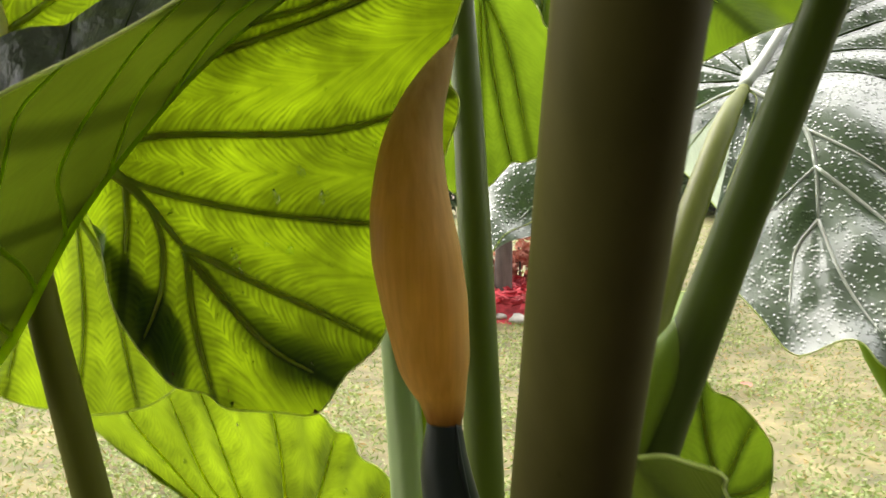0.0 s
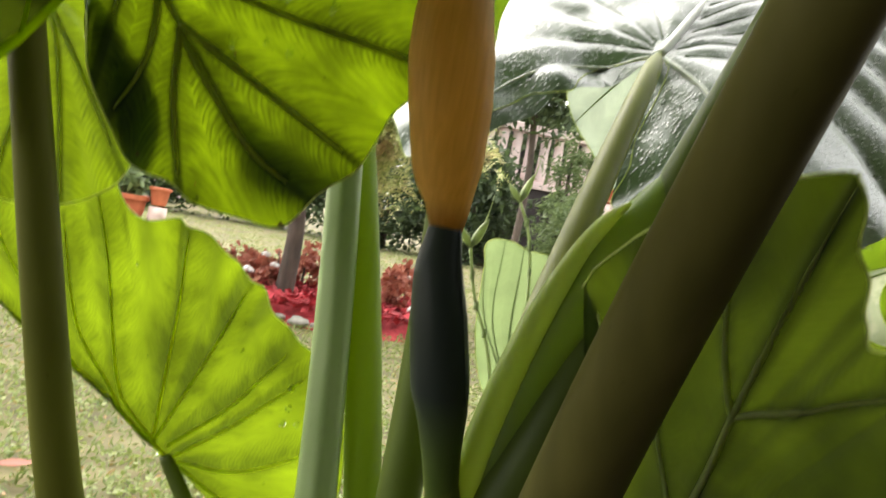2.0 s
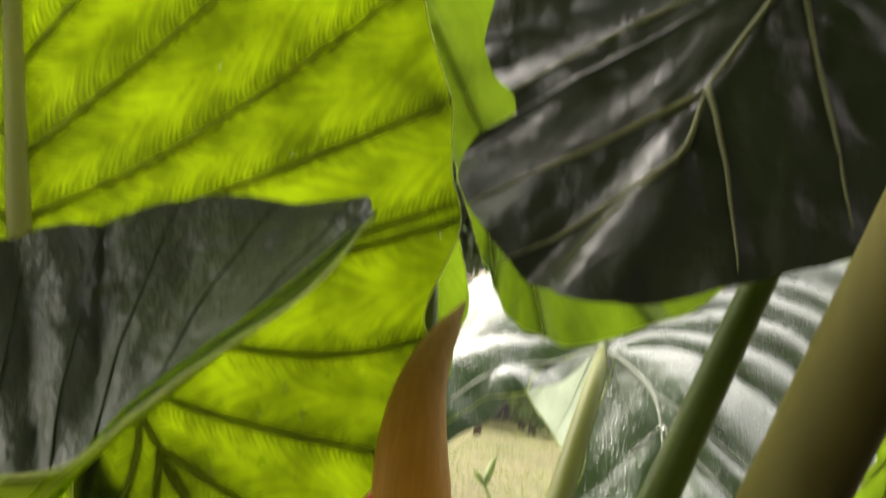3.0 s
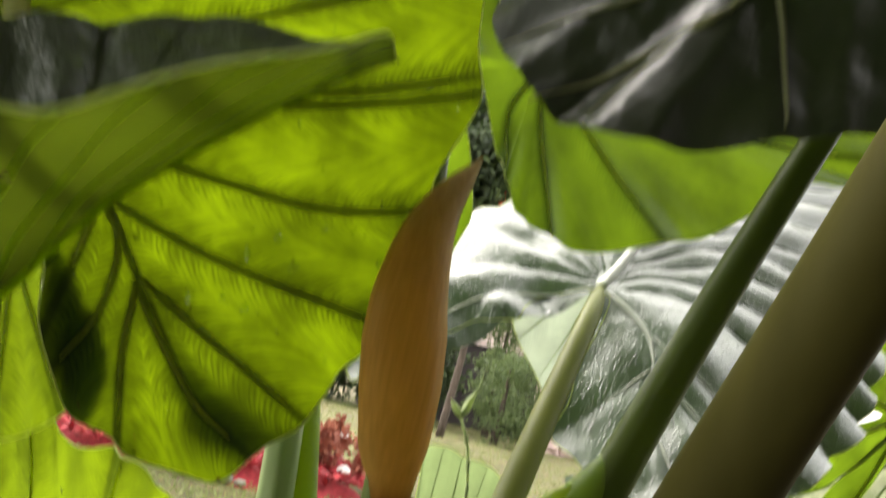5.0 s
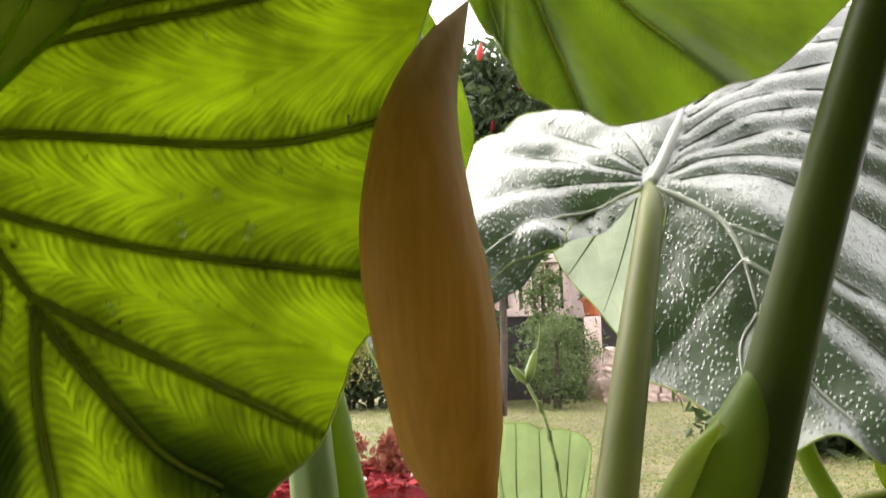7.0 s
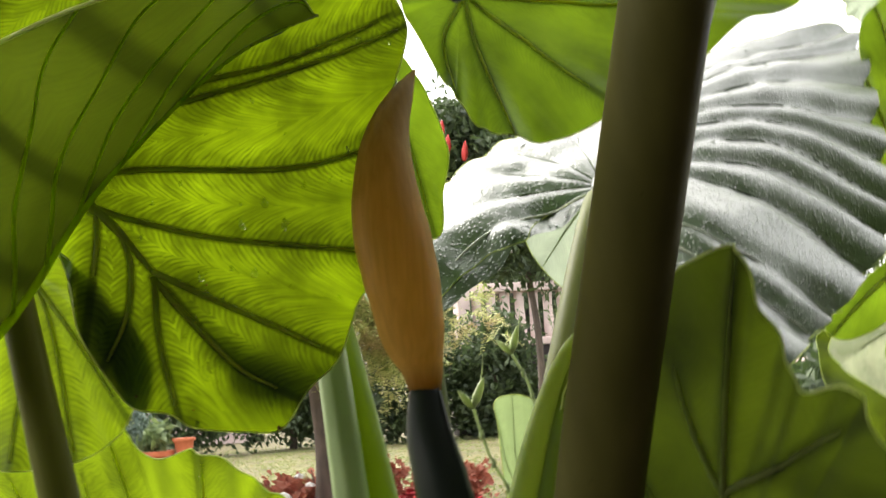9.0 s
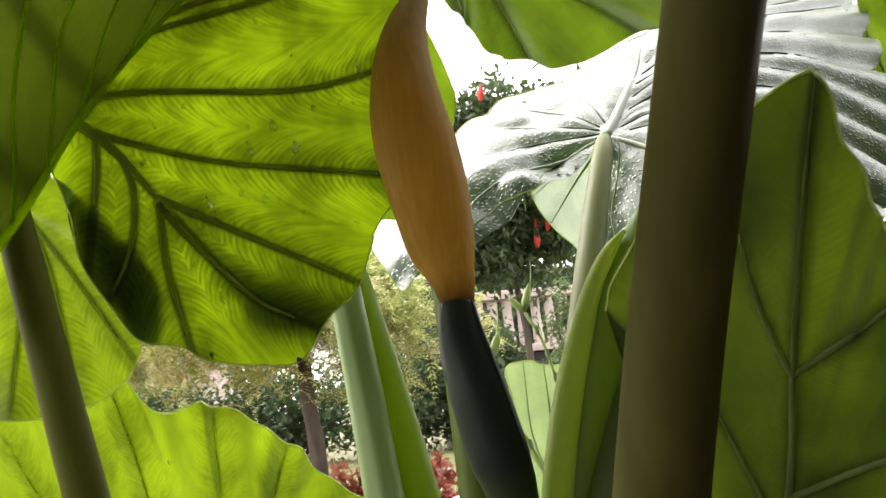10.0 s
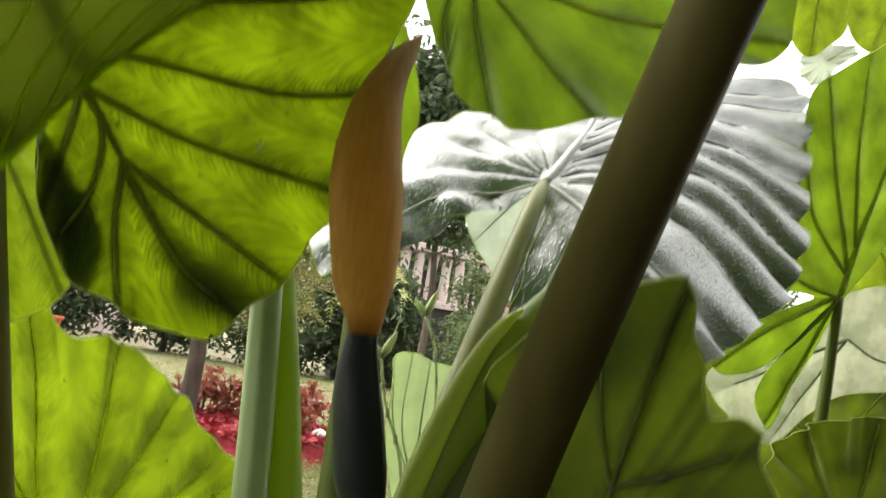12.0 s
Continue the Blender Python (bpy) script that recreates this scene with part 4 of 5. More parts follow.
stalk([(0.02, 0.44, 0.0), (0.02, 0.445, 0.2), (0.0207, 0.4453, 0.38), (0.0214, 0.444, 0.475), (0.0206, 0.4492, 0.57), (0.0184, 0.4609, 0.665), (0.0148, 0.4793, 0.76), (0.0097, 0.5041, 0.855), (0.0032, 0.5356, 0.95)], [0.018, 0.016, 0.0134, 0.0119, 0.0104, 0.0092, 0.0082, 0.0074, 0.007], STEM, "upright round green leaf stalk", n=20)
stalk([(-0.01, 0.50, 0.0), (-0.035, 0.57, 0.22), (-0.078, 0.605, 0.345), (-0.108, 0.618, 0.40)], [0.009, 0.008, 0.0065, 0.005], STEM, "slender stalk of the low leaf")
stalk([(0.075, 0.42, 0.10), (0.10, 0.38, 0.30), (NEAR_LEAF["hub"][0], NEAR_LEAF["hub"][1], NEAR_LEAF["hub"][2])], [0.009, 0.007, 0.004], STEM, "short stalk of the upright leaf")

# flower
AXIS = [(0.0017, 0.370, 0.5945), (0.0005, 0.370, 0.6077), (-0.0028, 0.370, 0.6233), (-0.0064, 0.370, 0.65), (-0.0098, 0.370, 0.672), (-0.0118, 0.371, 0.692), (-0.0108, 0.373, 0.716), (-0.0063, 0.375, 0.7348), (0.0015, 0.378, 0.7518), (0.0100, 0.381, 0.767)]
WIDE = [0.0074, 0.0106, 0.0160, 0.0190, 0.0196, 0.0177, 0.0140, 0.0102, 0.0062, 0.0006]
spathe = part("spathe", tube_bm(AXIS, WIDE, n=36, steps=70, origin=LOCAL, ridge=(23, 0.008)), SPATHE, plant, "closed orange-brown flower spathe with a curved pointed tip")
stalk([(0.030, 0.40, 0.0), (0.034, 0.385, 0.3), (0.0253, 0.368, 0.4503), (0.0215, 0.3660, 0.474), (0.0195, 0.365, 0.485)], [0.0095, 0.009, 0.0084, 0.0083, 0.0070], STEM, "round green flower stalk", name="flower_stalk")
part("spathe_tube", tube_bm([(0.0221, 0.3662, 0.470), (0.0172, 0.365, 0.494), (0.0139, 0.365, 0.5133), (0.0103, 0.365, 0.5278), (0.0049, 0.366, 0.5549), (0.0012, 0.368, 0.577), (0.0012, 0.370, 0.597)], [0.0074, 0.0090, 0.0118, 0.0137, 0.0132, 0.0111, 0.0076], n=32, steps=40, origin=LOCAL), TUBE, plant, "dark blue-green swollen tube below the spathe")
part("spathe_margin", tube_bm([(0.0209, 0.3554, 0.52), (0.0142, 0.3561, 0.55), (0.0085, 0.3597, 0.578), (0.0062, 0.3643, 0.597)], [0.0008, 0.0014, 0.0013, 0.0006], n=8, steps=24, origin=LOCAL), TUBE, plant, "overlapping margin of the tube")

# ---- the neighbouring plant with the wet silvery leaf ----
LOCAL = Vector((0.02, 0.42, 0.0))
wet_plant = thing("elephant_ear_plant", (0.02, 0.42, 0.0), "neighbouring elephant ear plant with a rain-wet silvery grey leaf", "plant")
wet, wet_uv, wet_w, wet_place = leaf(WET_LEAF, WET, wet_plant, "wide dark green leaf blade silvery with rain", vein_mat=VEIN_DARK, vein_r=0.0012, quilt=-0.22, belly=0.028, nt=300, nr=60, edge=0.0006, pleat=(0.05, 1.7, 0.014), crumple=0.0020, sink=0.7, special={0: (0.0062, WET_RIB), 1: (0.0026, WET_RIB), 2: (0.0014, WET_RIB), 3: (0.0013, WET_RIB), 4: (0.0015, WET_RIB), 5: (0.0014, WET_RIB), 6: (0.0010, WET_RIB), 11: (0.0016, WET_RIB)})
moved(wet)
water_drops(wet, wet_uv, wet_w, wet_place, [], spread=110, seed=7, size=(0.0011, 0.0028), tall=1.15, film=80, high=0.7)
moved(leaf(FOLD_LEAF, WHITISH, wet_plant, "pale underside of a folded leaf lobe", vein_mat=STEM_LIGHT, vein_r=0.0008)[0])
stalk([(0.005, 0.345, 0.30), (0.0447, 0.4086, 0.45), (0.0938, 0.4712, 0.55), (0.1456, 0.5338, 0.65), (0.194, 0.594, 0.735), (0.2265, 0.651, 0.765)], [0.0115, 0.0110, 0.0105, 0.0096, 0.0080, 0.004], STEM_MID, "light green stalk of the wet leaf", n=20, parent=wet_plant)

# ---- plants further off ----
LOCAL = Vector((0.72, 0.85, 0.0))
far_plant = thing("elephant_ear_plant", (0.72, 0.85, 0.0), "young elephant ear plant with bright green arrow-shaped leaves", "plant")
moved(leaf(FAR_RIGHT_LEAF, SMOOTH, far_plant, "bright green arrow-shaped leaf blade", quilt=0.3, vein_r=0.003, nt=200, nr=30)[0])
moved(leaf(VARIEGATED_LEAF, SPOTTED, far_plant, "pale mottled leaf blade with browned yellow edge", vein_mat=STEM_LIGHT, quilt=0.3, vein_r=0.002)[0])
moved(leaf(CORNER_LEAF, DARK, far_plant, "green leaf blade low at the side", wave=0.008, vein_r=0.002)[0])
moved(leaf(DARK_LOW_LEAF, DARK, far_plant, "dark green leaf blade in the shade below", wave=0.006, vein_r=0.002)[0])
moved(leaf(SIDE_LEAF, YELLOW, far_plant, "yellowing leaf blade behind the arrow-shaped one", wave=0.006, vein_r=0.002)[0])
moved(leaf(HIGH_LEAF_A, YELLOW, far_plant, "bright yellow-green leaf blade high up", vein_r=0.002)[0])
moved(leaf(WHITE_CURL_LEAF, WHITISH, far_plant, "curled whitish margin of a high leaf", wave=0.004, vein_r=0.001)[0])
moved(leaf(HIGH_LEAF_B, YELLOW, far_plant, "bright lit leaf blade with a curled white margin", vein_r=0.002)[0])
stalk([(0.70, 0.82, 0.0), (0.70, 0.81, 0.35), (0.725, 0.80, 0.56), (0.739, 0.80, 0.745)], [0.012, 0.011, 0.009, 0.006], STEM, "green stalk of the arrow-shaped leaf", parent=far_plant)
stalk([(0.38, 0.62, 0.2), (0.347, 0.60, 0.47), (0.301, 0.60, 0.578), (0.29, 0.60, 0.62)], [0.009, 0.0075, 0.0065, 0.006], STEM_LIT, "slanting light green stalk", parent=far_plant)

LOCAL = Vector((0.22, 0.86, 0.0))
pale_plant = thing("young_leaf_plant", (0.22, 0.86, 0.0), "single pale green upright young leaf", "plant")
moved(leaf(PALE_LEAF, PALE, pale_plant, "pale green pleated leaf blade", vein_mat=STEM_LIGHT, quilt=0.2, vein_r=0.001)[0])
stalk([(0.22, 0.86, 0.0), (0.22, 0.86, 0.25), (0.217, 0.852, 0.45)], [0.007, 0.006, 0.004], STEM_LIGHT, "pale leaf stalk", parent=pale_plant)


def bud_weed(points, foot, tilt):
    w = thing("budding_weed", foot, "thin hairy weed stalk ending in green buds", "weed", "weeds with buds")
    base = Vector(foot)
    part("stem", tube_bm(points, [0.0019, 0.0016, 0.0014, 0.0013], n=8, steps=40, origin=base, ridge=(3, 0.12)), BUD, w)
    for k in (0.62, 0.74, 0.86):
        node = bezier_list(points, 40)[int(39 * k)] - base
        part("node", tube_bm([node + Vector((0, 0, -0.004)), node, node + Vector((0, 0, 0.004))], [0.0014, 0.0024, 0.0014], n=8, steps=8), BUD, w)
    tip = Vector(points[-1]) - base
    for k, (dx, dz, ln, r) in enumerate(((-0.75, 0.75, 0.020, 0.0040), (0.28, 1.0, 0.027, 0.0048), (0.1, 0.6, 0.010, 0.003))):
        d = Vector((dx + tilt, -0.1, dz)).normalized()
        part("bud", tube_bm([tip, tip + d * ln * 0.35, tip + d * ln * 0.7, tip + d * ln], [0.0014, r * 0.8, r * 0.62, 0.0004], n=10, steps=16, ridge=(5, 0.1)), BUD, w)
    part("bristle", tube_bm([tip + Vector((0.008, 0, 0.02)), tip + Vector((0.011, 0, 0.034)), tip + Vector((0.012, 0, 0.045))], [0.0008, 0.0005, 0.0002], n=5, steps=8), BUD, w)
    return w


bud_weed([(0.19, 0.727, 0.0), (0.188, 0.727, 0.35), (0.182, 0.727, 0.526), (0.172, 0.727, 0.595), (0.157, 0.727, 0.628)], (0.19, 0.727, 0.0), 0.0)
bud_weed([(0.17, 0.65, 0.0), (0.155, 0.65, 0.3), (0.133, 0.65, 0.475), (0.107, 0.65, 0.543), (0.096, 0.65, 0.582)], (0.17, 0.65, 0.0), 0.15)

# ---- garden: lawn, mulched bed, trees, terrace ----
GRASS_GROUND = plain("lawn_soil_and_thatch", (0.075, 0.072, 0.026), (0.20, 0.17, 0.075), scale=9.0, rough=0.9, rel=0.6, dist=0.02)
SOIL = plain("damp_soil", (0.018, 0.013, 0.009), (0.045, 0.032, 0.022), scale=22.0, rough=0.95, rel=0.7, dist=0.02)
MULCH = plain("red_dyed_mulch", (0.20, 0.012, 0.015), (0.42, 0.035, 0.045), scale=40.0, rough=0.85, rel=0.5, dist=0.01)
STONE = plain("grey_field_stone", (0.20, 0.20, 0.17), (0.36, 0.34, 0.29), scale=14.0, rough=0.85, rel=0.4, dist=0.01)
PINK_STONE = plain("pinkish_stone", (0.50, 0.37, 0.33), (0.72, 0.57, 0.52), scale=6.0, rough=0.85, rel=0.4, dist=0.02)
PLASTER = plain("pale_pink_painted_concrete", (0.56, 0.44, 0.42), (0.70, 0.58, 0.55), scale=5.0, rough=0.8, rel=0.1)
BARK = plain("grey_brown_bark", (0.055, 0.042, 0.033), (0.12, 0.092, 0.072), scale=30.0, rough=0.9, rel=0.6, dist=0.01, stretch=(1, 1, 0.2))
# near-black tone with the shade put in; also covers the added light blocks
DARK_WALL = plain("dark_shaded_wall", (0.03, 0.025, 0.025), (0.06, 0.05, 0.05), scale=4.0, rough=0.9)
TERRACOTTA = plain("terracotta", (0.42, 0.10, 0.04), (0.55, 0.16, 0.07), scale=12.0, rough=0.75)
TILE = plain("red_roof_tile", (0.42, 0.12, 0.09), (0.58, 0.22, 0.17), scale=3.0, rough=0.8)
WHITE = plain("white_petal", (0.75, 0.72, 0.68), (0.85, 0.83, 0.8), scale=60.0, rough=0.6)


def sprig_mat(name, c0, c1, glow, share=0.35, between=(), tinge=None):
    """Small leaves, each of its own shade; tinge turns some boughs to a second colour."""
    m, t, b = node_mat(name)
    g = t.nodes.new("ShaderNodeNewGeometry")
    r = t.nodes.new("ShaderNodeValToRGB")
    r.color_ramp.elements[0].color, r.color_ramp.elements[1].color = (*c0, 1), (*c1, 1)
    for at, colour in between:
        r.color_ramp.elements.new(at).color = (*colour, 1)
    t.links.new(g.outputs["Random Per Island"], r.inputs[0])
    shade = r.outputs[0]
    tr = add(t, "ShaderNodeBsdfTranslucent", Color=(*glow, 1))
    if tinge:
        tc = t.nodes.new("ShaderNodeTexCoord")
        no = add(t, "ShaderNodeTexNoise", Scale=tinge[1], Detail=3.0)
        t.links.new(tc.outputs["Object"], no.inputs["Vector"])
        some = add(t, "ShaderNodeMapRange")
        some.inputs[1].default_value, some.inputs[2].default_value = 0.52, 0.68
        some.inputs[4].default_value = 0.8
        t.links.new(no.outputs["Fac"], some.inputs[0])
        mix = t.nodes.new("ShaderNodeMix")
        mix.data_type = "RGBA"
        t.links.new(some.outputs[0], mix.inputs[0])
        t.links.new(shade, mix.inputs[6])
        mix.inputs[7].default_value = (*tinge[0], 1)
        shade = mix.outputs[2]
        t.links.new(shade, tr.inputs["Color"])
    t.links.new(shade, b.inputs["Base Color"])
    b.inputs["Roughness"].default_value = 0.6
    mx = t.nodes.new("ShaderNodeMixShader")
    mx.inputs[0].default_value = share
    t.links.new(b.outputs[0], mx.inputs[1])
    t.links.new(tr.outputs[0], mx.inputs[2])
    t.links.new(mx.outputs[0], t.nodes["Material Output"].inputs["Surface"])
    return m


BLADES = sprig_mat("grass_blades", (0.05, 0.10, 0.020), (0.36, 0.24, 0.10), (0.24, 0.31, 0.08), 0.3, ((0.5, (0.14, 0.19, 0.055)), (0.8, (0.26, 0.24, 0.10)), (0.95, (0.40, 0.18, 0.07))))
CLOVER = sprig_mat("clover_leaves", (0.11, 0.16, 0.045), (0.28, 0.32, 0.12), (0.3, 0.38, 0.1), 0.3)
YELLOW_BLOOM = sprig_mat("yellow_blossom", (0.7, 0.5, 0.03), (0.8, 0.62, 0.06), (0.8, 0.6, 0.05), 0.3)
FERNY = sprig_mat("ferny_pale_foliage", (0.22, 0.30, 0.085), (0.78, 0.78, 0.42), (0.5, 0.5, 0.25), 0.35, ((0.35, (0.40, 0.47, 0.16)), (0.7, (0.60, 0.63, 0.27))), tinge=((0.50, 0.35, 0.21), 3.0))
HEDGE = sprig_mat("dark_hedge_foliage", (0.014, 0.028, 0.012), (0.07, 0.105, 0.042), (0.10, 0.16, 0.05), 0.25)
CONIFER = sprig_mat("conifer_foliage", (0.05, 0.085, 0.03), (0.16, 0.22, 0.085), (0.18, 0.25, 0.09), 0.3)
BLUE_CONIFER = sprig_mat("blue_conifer_foliage", (0.06, 0.10, 0.08), (0.16, 0.22, 0.18), (0.1, 0.15, 0.1), 0.2)
COLEUS = sprig_mat("red_brown_coleus_leaves", (0.22, 0.05, 0.035), (0.55, 0.24, 0.16), (0.5, 0.16, 0.1), 0.3)
RED_BLOOM = sprig_mat("red_blossom", (0.45, 0.02, 0.02), (0.65, 0.06, 0.05), (0.5, 0.05, 0.04), 0.2)
CHIP = sprig_mat("red_mulch_chips", (0.22, 0.012, 0.018), (0.60, 0.06, 0.075), (0.3, 0.03, 0.03), 0.05)


def scatter(name, mat, parent, centres, length, width, seed, spread=1.0, droop=0.0, kind=""):
    """Many small pointed leaves at the given centres, each a folded diamond, in one mesh."""
    rng = np.random.default_rng(seed)
    c = np.asarray(centres, dtype=float)
    n = len(c)
    d = rng.normal(0, 1, (n, 3)) * np.array([1, 1, spread])
    d[:, 2] -= droop
    d /= np.linalg.norm(d, axis=1)[:, None]
    e = np.cross(d, rng.normal(0, 1, (n, 3)))
    e /= np.linalg.norm(e, axis=1)[:, None]
    up = np.cross(d, e)
    ln = length * rng.uniform(0.6, 1.3, n)[:, None]
    wd = width * rng.uniform(0.7, 1.3, n)[:, None]
    v = np.stack([c - d * ln * 0.5, c + e * wd + up * wd * 0.3, c + d * ln * 0.5, c - e * wd + up * wd * 0.3], 1).reshape(-1, 3)
    f = np.arange(4 * n).reshape(n, 4)
    f = np.concatenate([f[:, [0, 1, 2]], f[:, [0, 2, 3]]])
    me = bpy.data.meshes.new(name)
    me.from_pydata(v.tolist(), [], f.tolist())
    ob = link_mesh(name, me, mat, parent)
    if kind:
        ob["kind"] = kind
    return ob


def clumps(centre, radii, count, per, clump, seed, hollow=0.5):
    """Leaf places gathered into uneven clumps inside an ellipsoid."""
    rng = np.random.default_rng(seed)
    out = []
    for k in range(count):
        d = rng.normal(0, 1, 3)
        d /= np.linalg.norm(d)
        p = np.array(centre) + d * np.array(radii) * (hollow + (1 - hollow) * rng.random() ** 0.6) * rng.uniform(0.75, 1.15)
        out.append(p + rng.normal(0, 1, (per, 3)) * clump * rng.uniform(0.6, 1.4))
    return np.concatenate(out)


def ground_height(x, y):
    return 0.012 * math.sin(1.7 * x + 0.4) * math.sin(1.1 * y)


def build_ground():
    bm = bmesh.new()
    xs = [-600, -120, -40, -15] + [-8 + 0.5 * k for k in range(37)] + [15, 40, 120, 600]
    ys = [-600, -120, -30, -8, -3] + [0.5 * k for k in range(34)] + [20, 30, 60, 150, 800]
    grid = [[bm.verts.new((x, y, ground_height(x, y) if abs(x) < 12 and -3 < y < 18 else 0.0)) for x in xs] for y in ys]
    for a, b in zip(grid, grid[1:]):
        for k in range(len(xs) - 1):
            bm.faces.new((a[k], a[k + 1], b[k + 1], b[k]))
    return tagged(part("ground", bm, GRASS_GROUND), "patchy lawn of dry straw and green grass", "lawn", kind="structure")


ground = build_ground()


def build_grass():
    rng = np.random.default_rng(4)
    n = 150000
    y = 1.0 + 13.0 * rng.random(n) ** 1.9
    x = rng.uniform(-1, 1, n) * (0.9 + 0.62 * y) + 0.16 * y
    x, y = np.concatenate([x, rng.uniform(-8, 9, 60000)]), np.concatenate([y, rng.uniform(1.0, 15.0, 60000)])
    n = len(x)
    keep = ~((x > -0.5) & (x < 1.0) & (y > 3.95) & (y < 5.0))
    c = np.stack([x, y, rng.uniform(0.0, 0.022, n)], 1)[keep]
    ob = scatter("grass", BLADES, None, c, 0.021, 0.0026, 4, spread=0.7)
    tagged(ob, "short mixed dry grass with straw", "grass", kind="stuff")
    green = np.array([noise.noise((a * 2.3, b * 1.6, 0.0)) + 0.6 * noise.noise((a * 7.0, b * 6.0, 2.0)) for a, b, _ in c]) > -0.03
    g = c[green]
    g[:, 2] += 0.012
    g[:, :2] += rng.normal(0, 0.03, (len(g), 2))
    ob = scatter("clover", CLOVER, None, g, 0.014, 0.0055, 9, spread=0.4)
    return tagged(ob, "green clover and weeds growing through the lawn", "clover", kind="stuff")


build_grass()


def build_bed():
    bm = bmesh.new()
    nx, ny = 40, 24
    grid = []
    for j in range(ny + 1):
        row = []
        for i in range(nx + 1):
            u, v = i / nx, j / ny
            x = -0.55 + 1.6 * u + 0.05 * math.sin(9 * v)
            y = 3.92 + 1.1 * v + 0.06 * math.sin(7 * u)
            e = min(1.0, 6 * min(u, 1 - u, v, 1 - v))
            row.append(bm.verts.new((x, y, -0.02 + 0.10 * e + 0.02 * noise.noise((x * 9, y * 9, 0)))))
        grid.append(row)
    for a, b in zip(grid, grid[1:]):
        for k in range(nx):
            bm.faces.new((a[k], a[k + 1], b[k + 1], b[k]))
    bed = tagged(part("mulch_bed", bm, MULCH), "raised flower bed covered with red dyed wood mulch", "flower bed", kind="structure")
    rng = np.random.default_rng(8)
    n = 2600
    c = np.stack([rng.uniform(-0.52, 1.02, n), rng.uniform(3.95, 4.95, n), rng.uniform(0.075, 0.11, n)], 1)
    scatter("mulch_chip", CHIP, bed, c, 0.075, 0.014, 3, spread=0.35, kind="stuff")
    return bed


bed = build_bed()


def pebble_bm(seed, r, flat=0.6):
    bm = bmesh.new()
    bmesh.ops.create_icosphere(bm, subdivisions=2, radius=r)
    for v in bm.verts:
        q = 1 + 0.35 * noise.noise(v.co * (1.6 / r) + Vector((seed, 2.0 * seed, 0)))
        v.co = Vector((v.co.x * q * 1.25, v.co.y * q, v.co.z * q * flat))
    return bm


def soil_patch():
    bm = bmesh.new()
    n = 36
    grid = [[bm.verts.new((-1.45 + 2.9 * i / n + 0.03 * math.sin(9 * j / n), -0.98 + 2.15 * j / n + (0.06 * math.sin(8 * i / n) + 0.22 * noise.noise((0.31 * i, 0.0, 4.0))) * (j / n), 0.018 + 0.02 * noise.noise((7 * i / n * 2.9, 7 * j / n * 2.2, 0)))) for i in range(n + 1)] for j in range(n + 1)]
    for a, b in zip(grid, grid[1:]):
        for k in range(n):
            bm.faces.new((a[k], a[k + 1], b[k + 1], b[k]))
    return tagged(part("soil", bm, SOIL), "dark damp soil under the plants", "soil", kind="structure")


soil_patch()

stone_spots = [(-0.15, 3.9), (0.12, 3.87), (0.30, 3.9), (0.38, 3.86), (0.93, 3.88), (1.02, 3.93), (0.22, 3.98)]
for k, (x, y) in enumerate(stone_spots):
    s = part("edging_stone", pebble_bm(k, 0.024 + 0.008 * (k % 3)), STONE)
    s.location = (x, y, 0.02)
    tagged(s, "small grey stone at the edge of the mulch bed", "stone", "edging stones")


def coleus(x, y, h, seed):
    p = thing("coleus_plant", (x, y, 0.05), "bushy red-brown coleus with ruffled leaves in the mulch", "flower", "coleus in the bed")
    part("stem", tube_bm([(0, 0, 0), (0.01, 0, h * 0.5), (0, 0.01, h * 0.9)], [0.008, 0.005, 0.003], n=7, steps=10), BARK, p)
    scatter("foliage", COLEUS, p, clumps((0, 0, h * 0.55), (h * 0.42, h * 0.42, h * 0.45), 14, 16, 0.022, seed, 0.3), 0.05, 0.018, seed)
    return p


for k, (x, y, h) in enumerate([(0.80, 4.35, 0.26), (1.0, 4.3, 0.2), (0.20, 4.5, 0.26), (0.05, 4.65, 0.24), (0.36, 4.75, 0.28), (0.62, 4.7, 0.26), (0.95, 4.75, 0.28), (-0.15, 4.7, 0.2), (0.5, 4.85, 0.28)]):
    coleus(x, y, h, 20 + k)


def white_flower(x, y, z, r, seed):
    p = thing("white_begonia", (x, y, z), "low round white begonia bloom on the red mulch", "flower", "white blooms in the bed")
    rng = random.Random(seed)
    for k in range(6):
        a = 2 * math.pi * k / 6
        bm = pebble_bm(seed + k, r * 0.6, 0.5)
        ob = part("petal", bm, WHITE, p)
        ob.matrix_basis = pose(r * 0.45 * math.cos(a), r * 0.45 * math.sin(a), r * 0.3 * rng.random(), 40 * rng.random(), 30, 60 * k)
    return p


for k, (x, y, z, r) in enumerate([(0.86, 4.05, 0.13, 0.034), (0.05, 4.3, 0.18, 0.03), (0.02, 4.15, 0.14, 0.026), (0.14, 4.55, 0.25, 0.024), (0.90, 4.4, 0.26, 0.022), (0.26, 4.5, 0.27, 0.02), (-0.2, 4.25, 0.12, 0.026), (0.18, 4.35, 0.22, 0.022), (0.60, 4.1, 0.12, 0.028)]):
    white_flower(x, y, z, r, 5 * k)


